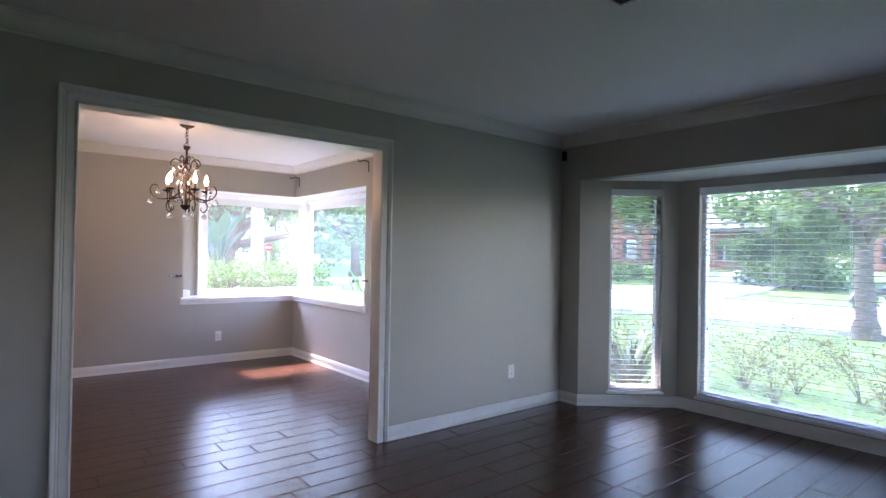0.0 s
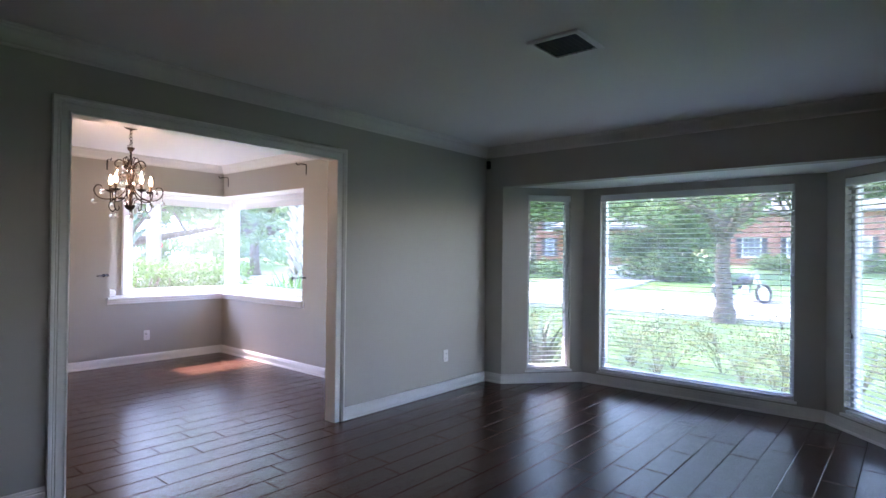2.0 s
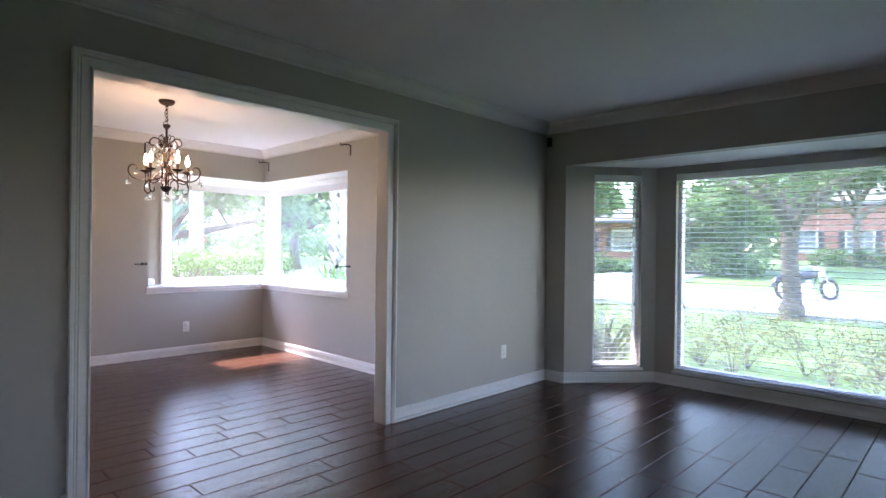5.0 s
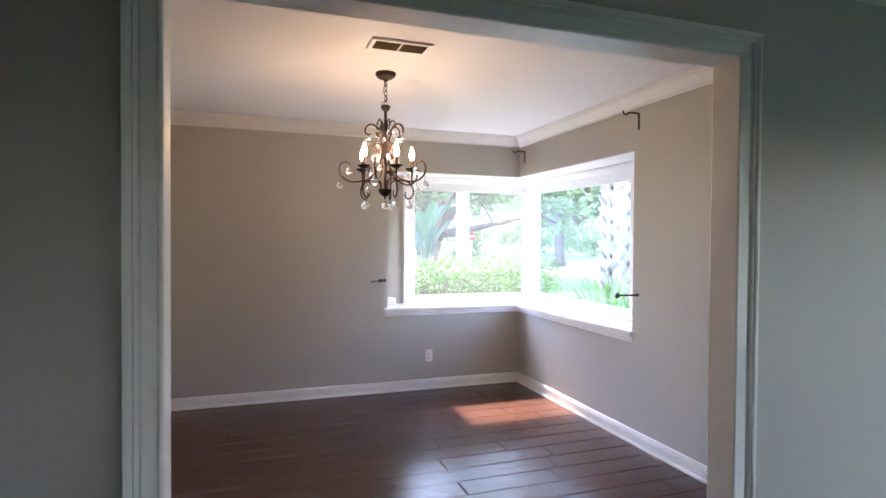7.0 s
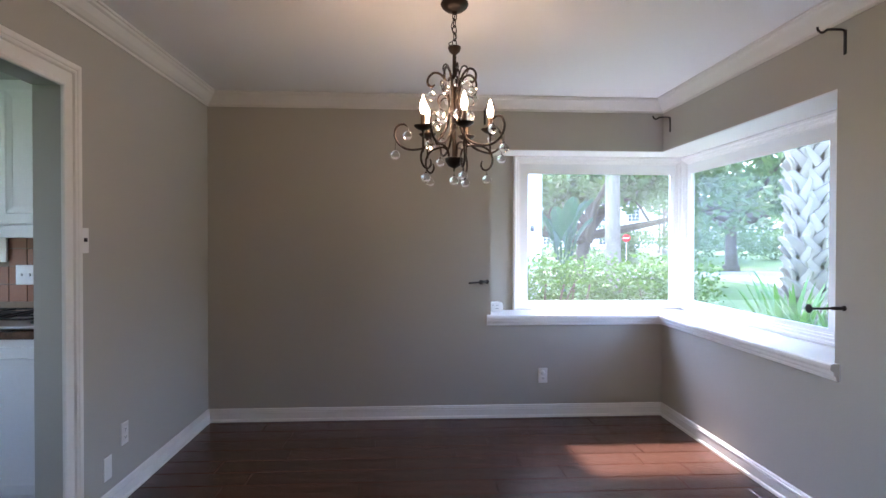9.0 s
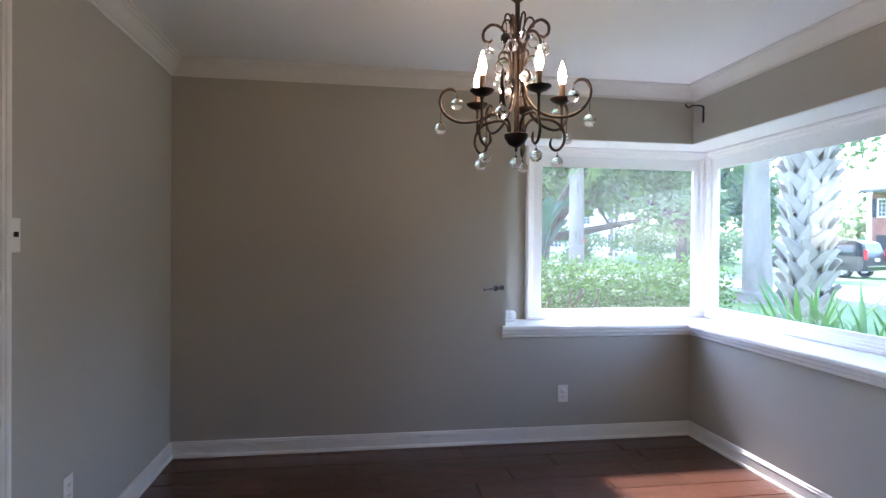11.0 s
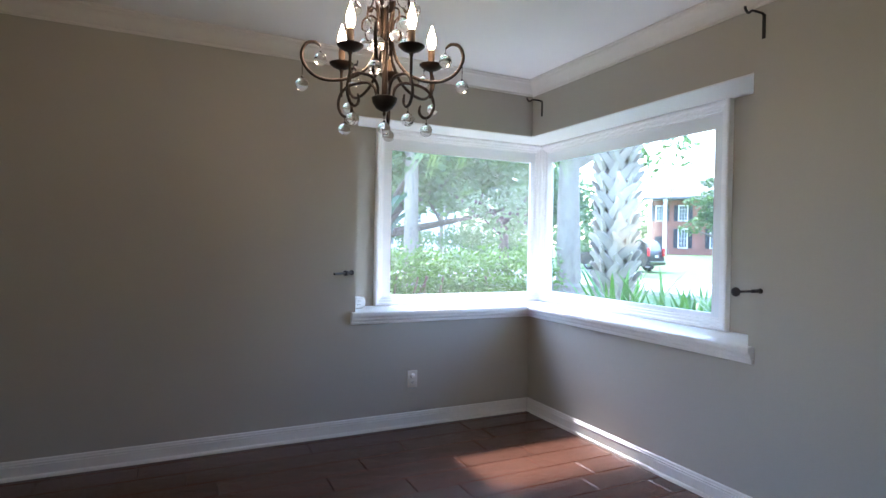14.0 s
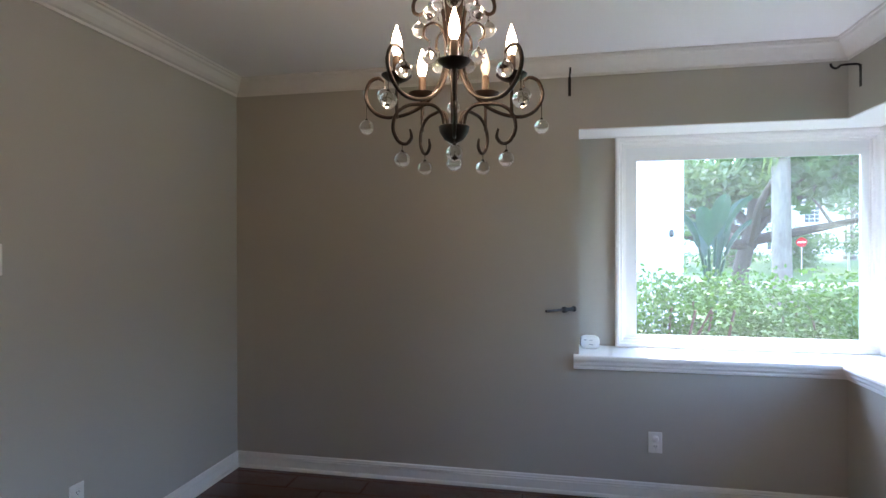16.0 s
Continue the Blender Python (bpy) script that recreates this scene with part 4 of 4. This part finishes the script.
def shrub(x, y, seed):
    r = random.Random(seed)
    t = thing("shrub", "sparse leggy shrub with small yellow-green leaves", "shrub", pose(x, y, GROUND), "shrubs before the bay")
    tips = []
    bm = BM()
    for _ in range(10):
        a, L, h = r.uniform(0, 6.283), r.uniform(0.15, 0.75), r.uniform(0.25, 0.85)
        q = Vector((math.cos(a) * L, math.sin(a) * L, h))
        tube(bm, spline([(0, 0, -0.02), (q.x * 0.3, q.y * 0.3, h * 0.45), q], 3), [0.007, 0.006, 0.005, 0.0045, 0.004, 0.003, 0.002], 5)
        tips += [tuple(q), tuple(q * 0.8), (q.x * 0.6, q.y * 0.6, h * 0.6)]
    part("stems", bm, STEMS, t)
    leaves("leaves", cloud(tips, [(0.26, 0.26, 0.18)] * len(tips), 520, 0.05), 0.022, SPARSE, t)


for i in range(26):
    shrub(6.2 + 1.7 * rnd.uniform(), -2.4 + 0.31 * i + rnd.uniform(-0.2, 0.2), 50 + i)

# trees
tree("broad oak with a flared grey trunk on the lawn", 13.3 - 1.2, 19.5 - 1.4, 0.48, 9.5, 5.0, 6000, 0.20, seed=2, fork=0.5, flare=2.1)
tree("forked street tree with a furrowed trunk before the road", 13.9, 3.71, 0.225, 6.7, 4.3, 5000, 0.12, seed=11, fork=0.36, bark=DARKBARK, limbs=7, flare=1.35, clump=0.62)
tree("tall pale-trunked tree beyond the hedge", 7.6, 20.5, 0.30, 13.0, 4.0, 5000, 0.22, seed=4, fork=0.6, flare=1.2)
tree("dark spreading oak with low limbs", 8.2, 26.0, 0.36, 7.5, 5.5, 9000, 0.2, bark=DARKBARK, seed=5, fork=0.3, limbs=7, lean=0.4)
tree("spreading oak beside the side street", 19.0, 33.0, 0.4, 8.5, 6.0, 9000, 0.24, bark=DARKBARK, seed=6, fork=0.3, limbs=7)
tree("small rounded tree before the brick house", 44.0, 37.0, 0.25, 6.5, 3.2, 3500, 0.2, seed=8, fork=0.3)
tree("leafy tree by the driveway across the street", 34.0, 10.5, 0.3, 8.0, 4.6, 7000, 0.22, seed=9, fork=0.22)
tree("leafy tree across the street", 33.0, 20.5, 0.3, 9.5, 5.2, 7000, 0.25, seed=10, fork=0.3)
tree("leafy tree across the street", 34.0, -3.5, 0.3, 9.0, 4.8, 6000, 0.25, seed=12, fork=0.4)
tree("leafy tree beside a house across the street", 41.0, 6.0, 0.3, 9.5, 5.0, 6000, 0.25, seed=13, fork=0.35)
tree("leafy tree behind the side street", 12.5, 42.0, 0.35, 10.0, 6.0, 7000, 0.28, seed=14, fork=0.35)
tree("leafy tree behind the side street", 22.0, 48.0, 0.35, 11.0, 6.5, 7000, 0.3, seed=15, fork=0.35)

# big-leaved plant and white wing beyond the hedge
t = thing("banana_plant", "tall plant with broad paddle-shaped green leaves", "plant", pose(4.20, 14.1, GROUND))
BAN = material("paddle_leaf", (0.035, 0.095, 0.055), 0.35, var=0.3, big=3, translucent=0.25)
for k in range(9):
    a, h = k * 2.4, 1.9 + 0.25 * (k % 3)
    d, s = Vector((math.cos(a), math.sin(a), 0)), Vector((-math.sin(a), math.cos(a), 0))
    bm = BM()
    tube(bm, spline([(0, 0, 0), d * 0.1 + Vector((0, 0, h * 0.5)), d * 0.2 + Vector((0, 0, h * 0.75))], 3), 0.025, 6)
    prev = None
    for f, wf in ((0, 0.2), (0.2, 0.9), (0.45, 1.0), (0.7, 0.85), (0.9, 0.45), (1, 0.05)):
        c = d * (0.2 + 0.42 * f) + Vector((0, 0, h * 0.75 + 0.95 * f - 0.35 * f * f))
        ring = [bm.verts.new(c + s * 0.15 * wf * q + Vector((0, 0, abs(q) * 0.08))) for q in (-1, -0.5, 0, 0.5, 1)]
        if prev:
            for q in range(4):
                bm.faces.new((prev[q], prev[q + 1], ring[q + 1], ring[q]))
        prev = ring
    part("leaf", bm, BAN, t, smooth=True)


def house(label, m, w, d, h, wall, windows, columns=(), roof=1.8, overhang=0.5, door=None, porch=0.0, shutters=True):
    """A house with its front at local y = 0, facing -y."""
    t = thing("house", label, "house", m)
    part("wall", slab(BM(), -w / 2, w / 2, -0.5, h, 0, d, [(x - a / 2, x + a / 2, z, z + b) for x, z, a, b in windows]), wall, t)
    bm = BM()
    o = overhang
    lo = [bm.verts.new(p) for p in ((-w / 2 - o, -o - porch, h), (w / 2 + o, -o - porch, h), (w / 2 + o, d + o, h), (-w / 2 - o, d + o, h))]
    mid = [bm.verts.new((v.co.x, v.co.y, h + 0.2)) for v in lo]
    top = [bm.verts.new((-w / 2 + d * 0.35, d / 2, h + roof)), bm.verts.new((w / 2 - d * 0.35, d / 2, h + roof))]
    bm.faces.new(lo)
    for i in range(4):
        bm.faces.new((lo[i], lo[(i + 1) % 4], mid[(i + 1) % 4], mid[i]))
    bm.faces.new((mid[0], mid[1], top[1], top[0]))
    bm.faces.new((mid[1], mid[2], top[1]))
    bm.faces.new((mid[2], mid[3], top[0], top[1]))
    bm.faces.new((mid[3], mid[0], top[0]))
    part("roof", bm, ROOF, t, "grey shingle hipped roof")
    for x, z, a, b in windows:
        fr = part("window", moulding(BM(), [(x - a / 2, z), (x + a / 2, z), (x + a / 2, z + b), (x - a / 2, z + b)], [(-0.07, -0.02), (-0.07, 0.05), (0.05, 0.05), (0.05, -0.15)], lambda u, v, q: (u, -q, v), closed=True), SIDING, t)
        bm = box(BM(), x - a / 2 + 0.04, 0.08, z + 0.04, x + a / 2 - 0.04, 0.12, z + b - 0.04)
        part("pane", bm, DARKPANE, fr)
        bm = BM()
        for k in (0.33, 0.67):
            box(bm, x - a / 2 + a * k - 0.02, 0.05, z + 0.04, x - a / 2 + a * k + 0.02, 0.079, z + b - 0.04)
        for k in (0.25, 0.5, 0.75):
            box(bm, x - a / 2 + 0.04, 0.05, z + b * k - 0.02, x + a / 2 - 0.04, 0.078, z + b * k + 0.02)
        part("muntins", bm, SIDING, fr)
        for s in (-1, 1) if shutters else ():
            part("shutter", box(BM(), x + s * (a / 2 + 0.30) - 0.20, -0.06, z - 0.05, x + s * (a / 2 + 0.30) + 0.20, -0.001, z + b + 0.05), SHUTTER, t)
    for x in columns:
        bm = lathe(BM(), [(0, 0), (0.30, 0), (0.30, 0.12), (0.22, 0.2), (0.20, h * 0.5), (0.18, h - 0.3), (0.26, h - 0.15), (0.26, h), (0, h)], 18, (x, -porch, 0))
        part("column", bm, SIDING, t, "white round porch column", smooth=True)
    if door:
        part("door", box(BM(), door - 0.5, -0.05, 0, door + 0.5, -0.001, 2.1), SHUTTER, t)
    return t


def at(az, dist, z=0.6, ex=0.9, ey=3.8):
    a = radians(az)
    return pose(ex + dist * math.sin(a), ey + dist * math.cos(a), z, 0, 0, -az)


house("red brick two-storey house with white columns and dark shutters", at(55.0, 64, 0.40), 20, 9, 6.0, BRICK,
      [(x, z, 0.85, b) for x in (-6.7, -3.6, -0.5, 2.6, 5.7, 8.6) for z, b in ((0.9, 2.0), (3.8, 1.6))] + [(-9.0, 3.8, 0.85, 1.6)], (-8.3, -9.8), 2.6, 0.5, -9.0, 1.6)
house("white two-storey house with small windows", at(20.0, 62, 0.4), 16, 9, 5.0, SIDING, [(x, z, 1.2, 1.5) for x in (-6, -3, 0, 3, 6) for z in (0.7, 3.2)], (), 2.2, shutters=False)
house("white low house with a grey roof", at(31.5, 96, 0.4), 13, 9, 2.9, SIDING, [(x, 0.8, 1.5, 1.5) for x in (-4, 0, 4)], (), 1.9, shutters=False)
house("single-storey brick house with white-framed windows", at(66.5, 50, 0.55, -0.6, 0.3), 9, 8, 3.0, BRICK, [(-2.6, 0.7, 1.6, 1.7), (0.6, 0.7, 1.6, 1.7)], (2.2, 3.6), 2.0, 0.6, 2.9, 0.8)
house("red brick house with white-framed windows", at(83.5, 56, 0.55, -0.6, 0.3), 13, 8, 4.6, BRICK, [(-4.6, 0.8, 1.4, 1.7), (-1.0, 0.8, 1.8, 1.7), (3.0, 0.8, 1.6, 1.7)], (), 2.2)
wing = thing("house_wing", "white board-and-batten wing of the house", "house", pose(0, 0, GROUND))
part("wall", box(BM(), -3.0, 13.6, -0.1, 3.62, 17.5, 4.2), SIDING, wing)
part("corner_board", box(BM(), 3.45, 13.575, 0, 3.645, 13.599, 4.2), SIDING, wing)
part("skirt_board", box(BM(), -3.0, 13.580, 0.95, 3.449, 13.599, 1.15), SIDING, wing)
for i in range(14):
    part("batten", box(BM(), 3.02 - i * 0.42, 13.575, 1.16, 3.06 - i * 0.42, 13.599, 4.2), SIDING, wing)
part("wall_lamp", lathe(BM(), [(0, 0.12), (0.03, 0.11), (0.04, 0.03), (0.025, 0), (0, 0)], 10, (3.45, 13.53, 1.80)), SHUTTER, wing, "small dark wall lamp")

# far woods close the distance
pts = []
for i in range(150):
    a = radians(-12 + i * 0.85 + rnd.uniform(-0.4, 0.4))
    d = rnd.uniform(66, 88)
    pts.append((d * math.sin(a), 5 + d * math.cos(a), rnd.uniform(0.5, 6.5)))
tagged(leaves("distant_woods", cloud(pts, [(4.0, 4.0, 3.2)] * len(pts), 26000, 0.3), 0.55, LEAF), "hazy green belt of distant trees", kind="stuff")
pts = [(rnd.uniform(30, 34), rnd.uniform(9.2, 13.5), rnd.uniform(0.3, 2.8)) for _ in range(30)] + [(rnd.uniform(30, 33), rnd.uniform(14, 24), rnd.uniform(0.1, 0.6)) for _ in range(12)] + [(rnd.uniform(40, 44), rnd.uniform(-4, 8), rnd.uniform(0.5, 1.1)) for _ in range(16)]
pts += [(rnd.uniform(6, 30), rnd.uniform(37, 46), rnd.uniform(0.2, 2.2)) for _ in range(46)]
tagged(leaves("garden_bushes", cloud(pts, [(1.1, 1.1, 0.7)] * len(pts), 26000, 0.4), 0.13, LEAF), "green garden bushes across the street", kind="stuff")

# street lamp and sign
sl = thing("street_lamp", "tall grey street lamp with a curved arm", "street lamp", pose(19.2 - 1.2, 39.5, rise(18, 39.5)))
part("pole", tube(BM(), spline([(0, 0, -0.1), (0, 0, 3), (0, 0, 5.6), (0.25, 0, 6.2), (1.1, 0, 6.55), (1.7, 0, 6.55)], 4), 0.075, 8), STEEL, sl, smooth=True)
part("lamp_head", box(BM(), 1.55, -0.12, 6.47, 2.25, 0.12, 6.6, 0.03), STEEL, sl)
RED = material("red_sign_enamel", (0.55, 0.02, 0.02), 0.4, var=0.05)
sg = thing("road_sign", "round red road sign with a white bar", "sign", pose(14.4, 36.5, rise(14.4, 36.5), 0, 0, -22))
part("post", tube(BM(), [(0, 0.03, -0.1), (0, 0.03, 2.0)], 0.03, 6), STEEL, sg)
part("disc", lathe(BM(), [(0, 0.01), (0.25, 0.01), (0.25, -0.01), (0, -0.01)], 24), RED, sg, m=pose(0, 0, 1.75, 90, 0, 0))
part("bar", box(BM(), -0.18, -0.018, 1.71, 0.18, -0.011, 1.79), SIDING, sg)

# ---- vehicles ----
CARPAINT = material("black_car_paint", (0.010, 0.012, 0.014), 0.3, var=0.1, coat=0.4)
TYRE = material("black_rubber", (0.02, 0.02, 0.02), 0.8, var=0.2)
CHROME = material("chrome", (0.7, 0.7, 0.7), 0.12, metal=1.0, var=0.05)


def wheel(parent, x, y, r, w):
    bm = lathe(BM(), [(r * 0.62, -w / 2), (r * 0.94, -w / 2), (r, -w * 0.3), (r, w * 0.3), (r * 0.94, w / 2), (r * 0.62, w / 2), (r * 0.62, -w / 2)], 24)
    t = part("wheel", bm, TYRE, parent, smooth=True, m=pose(x, y, r, 90, 0, 0))
    bm = lathe(BM(), [(0, w * 0.36), (r * 0.12, w * 0.38), (r * 0.14, w * 0.30), (r * 0.55, w * 0.30), (r * 0.63, w * 0.42), (r * 0.63, -w * 0.42), (r * 0.55, -w * 0.30), (0, -w * 0.34)], 20)
    part("rim", bm, CHROME, t, smooth=True)


def side_shape(poly, half, top_in=0.0):
    bm = BM()
    zs = [p[1] for p in poly]
    z0, z1 = min(zs), max(zs)
    L, R = [[bm.verts.new((x, s * (half - top_in * (z - z0) / (z1 - z0)), z)) for x, z in poly] for s in (-1, 1)]
    bm.faces.new(L)
    bm.faces.new(R[::-1])
    n = len(poly)
    for i in range(n):
        bm.faces.new((L[i], R[i], R[(i + 1) % n], L[(i + 1) % n]))
    bmesh.ops.bevel(bm, geom=[e for e in bm.edges], offset=0.04, segments=2, affect="EDGES")
    return bm


def car(label, m, paint):
    suv = thing("car", label, "car", m)
    part("body", side_shape([(-2.55, 0.45), (-2.58, 0.75), (-2.50, 1.15), (1.15, 1.18), (2.30, 1.08), (2.55, 0.85), (2.55, 0.42), (2.0, 0.34), (-2.1, 0.34)], 0.98), paint, suv, smooth=True)
    part("cabin", side_shape([(-2.48, 1.12), (-2.30, 1.78), (-2.05, 1.88), (0.35, 1.88), (1.30, 1.14)], 0.93, 0.18), paint, suv, smooth=True)
    part("rear_window", box(BM(), -0.02, -0.66, -0.22, 0.02, 0.66, 0.22, 0.01), DARKPANE, suv, m=pose(-2.42, 0, 1.47, 0, 15, 0))
    for s in (-1, 1):
        for x0, x1 in ((-2.0, -1.15), (-1.05, -0.25), (-0.15, 0.65)):
            part("side_window", box(BM(), x0, -0.012, -0.2, x1, 0.012, 0.2, 0.005), DARKPANE, suv, m=pose(0, s * 0.845, 1.50, s * 13, 0, 0))
        part("tail_light", box(BM(), -2.62, s * 0.85 - 0.09, 0.95, -2.50, s * 0.85 + 0.09, 1.45, 0.02), RED, suv, "red tail light")
        part("headlight", box(BM(), 2.46, s * 0.72 - 0.18, 0.80, 2.58, s * 0.72 + 0.18, 1.0, 0.02), CHROME, suv)
        part("roof_rail", tube(BM(), [(-2.0, s * 0.62, 1.90), (-1.9, s * 0.62, 1.95), (0.1, s * 0.62, 1.95), (0.2, s * 0.62, 1.90)], 0.02, 6), CHROME, suv)
        for x in (-1.55, 1.55):
            wheel(suv, x, s * 0.86, 0.39, 0.26)
    part("bumper", box(BM(), -2.68, -0.92, 0.42, -2.52, 0.92, 0.66, 0.03), paint, suv)
    part("bumper_strip", box(BM(), -2.70, -0.80, 0.60, -2.67, 0.80, 0.64), CHROME, suv)
    part("number_plate", box(BM(), -2.63, -0.17, 0.86, -2.58, 0.17, 1.02), SIDING, suv, "pale number plate")


car("black sport utility vehicle parked by the kerb", pose(25.9, 30.5, rise(25.9, 30.5) + 0.03, 0, 0, 104), CARPAINT)
car("silver-blue car parked across the street", pose(19.5, -2.3, GROUND + 0.012, 0, 0, -90), material("silver_blue_paint", (0.25, 0.30, 0.38), 0.25, metal=0.4, var=0.1, coat=1.0))

moto = thing("motorcycle", "black and chrome cruiser motorcycle parked across the street", "motorcycle", pose(19.95, 4.55, GROUND + 0.012, 0, 0, -36) @ pose(0, 0, 0, -8, 0, 0))
for x in (-0.78, 0.82):
    bm = BM()
    tube(bm, [(0.29 * math.cos(a), 0, 0.29 * math.sin(a)) for a in (2 * math.pi * k / 28 for k in range(29))], 0.055, 8, False)
    w = part("wheel", bm, TYRE, moto, smooth=True, m=pose(x, 0, 0.345))
    bm = BM()
    tube(bm, [(0.23 * math.cos(a), 0, 0.23 * math.sin(a)) for a in (2 * math.pi * k / 24 for k in range(25))], 0.016, 6, False)
    for k in range(12):
        a = k * math.pi / 6
        tube(bm, [(0, 0.02, 0), (0.23 * math.cos(a), 0, 0.23 * math.sin(a))], 0.005, 4)
    part("rim", bm, CHROME, w)
part("tank", lathe(BM(), [(0, -0.34), (0.09, -0.30), (0.15, -0.1), (0.15, 0.1), (0.10, 0.26), (0, 0.32)], 16), CARPAINT, moto, smooth=True, m=pose(0.12, 0, 0.80, 0, 82, 0))
part("seat", box(BM(), -0.62, -0.14, 0.64, -0.08, 0.14, 0.75, 0.05), TYRE, moto, smooth=True)
part("engine", lathe(BM(), [(0, -0.2), (0.16, -0.2), (0.18, -0.1), (0.15, -0.06), (0.18, 0), (0.15, 0.05), (0.18, 0.1), (0.13, 0.2), (0, 0.2)], 14), CHROME, moto, m=pose(0.02, 0, 0.42))
for s in (-1, 1):
    part("fork", tube(BM(), [(0.82, s * 0.09, 0.345), (0.46, s * 0.09, 1.02)], 0.024, 8), CHROME, moto)
    part("exhaust", tube(BM(), [(0.1, s * 0.17, 0.3), (-0.2, s * 0.19, 0.24), (-0.95, s * 0.2, 0.26)], [0.03, 0.04, 0.05], 8), CHROME, moto)
part("handlebar", tube(BM(), spline([(0.22, -0.40, 1.08), (0.36, -0.30, 1.12), (0.45, 0, 1.03), (0.36, 0.30, 1.12), (0.22, 0.40, 1.08)], 4), 0.016, 6), CHROME, moto)
part("headlight", lathe(BM(), [(0, 0.09), (0.05, 0.07), (0.09, 0), (0.085, -0.03), (0, -0.04)], 14), CHROME, moto, m=pose(0.60, 0, 0.92, 0, -90, 0))
part("fender", tube(BM(), [(-0.78 + 0.40 * math.cos(a), 0, 0.345 + 0.40 * math.sin(a)) for a in (radians(20 + 15 * k) for k in range(11))], 0.07, 8), CARPAINT, moto, smooth=True)
part("frame", tube(BM(), [(0.46, 0, 0.92), (0.20, 0, 0.25), (-0.30, 0, 0.25), (-0.55, 0, 0.60), (-0.78, 0, 0.345)], 0.028, 6), CARPAINT, moto)
part("kickstand", tube(BM(), [(-0.05, -0.1, 0.22), (-0.02, -0.36, -0.03)], 0.014, 6), CHROME, moto)

# ---- floor planks, last ----
base = structure("floor", box(BM(), LX, LY, -0.12, 5.0, YF, -0.006), JOINT, "dark reddish-brown hand-scraped wood plank floor")
PW, PT = 0.175, 0.006


def plank_bm(bm, x0, x1, y0, y1):
    g, c = 0.0010, 0.0046
    lo = [bm.verts.new(p) for p in ((x0 + g, y0 + g, -PT), (x1 - g, y0 + g, -PT), (x1 - g, y1 - g, -PT), (x0 + g, y1 - g, -PT))]
    mid = [bm.verts.new(p) for p in ((x0 + g, y0 + g, -0.0030), (x1 - g, y0 + g, -0.0030), (x1 - g, y1 - g, -0.0030), (x0 + g, y1 - g, -0.0030))]
    hi = [bm.verts.new(p) for p in ((x0 + c, y0 + c, 0), (x1 - c, y0 + c, 0), (x1 - c, y1 - c, 0), (x0 + c, y1 - c, 0))]
    bm.faces.new(hi)
    for a, b, k in ((lo, mid, 1), (mid, hi, 0)):
        for i in range(4):
            bm.faces.new((a[i], a[(i + 1) % 4], b[(i + 1) % 4], b[i])).material_index = k
    return bm


rng = random.Random(5)
shapes, rest, count = {}, BM(), 0
row = 0
y = LY
while y < YF:
    y1 = min(y + (PW if row else 0.025), YF)
    row += 1
    x = LX - rng.uniform(0, 1.0)
    end = 5.0 if y < YO else XR
    while x < end:
        n = rng.choice((0.45, 0.6, 0.75, 0.9, 1.05, 1.2))
        a, b = max(x, LX), min(x + n, end)
        x += n
        if b - a < 0.03:
            continue
        near = 0.6 < y and b > -0.4 and count < 300
        if near:
            key = (round(b - a, 3), round(y1 - y, 3))
            if key not in shapes:
                shapes[key] = mesh_of(plank_bm(BM(), 0, b - a, 0, y1 - y), "plank", [WOOD, JOINT])
            ob = new("plank", shapes[key])
            ob.parent = base
            ob.matrix_basis = pose(a, y, rng.uniform(-0.0002, 0.0002), rng.uniform(-0.08, 0.08), rng.uniform(-0.02, 0.02), 0)
            count += 1
        else:
            plank_bm(rest, a, b, y, y1)
    y = y1
tagged(part("far_planks", rest, [WOOD, JOINT], base), kind="stuff")
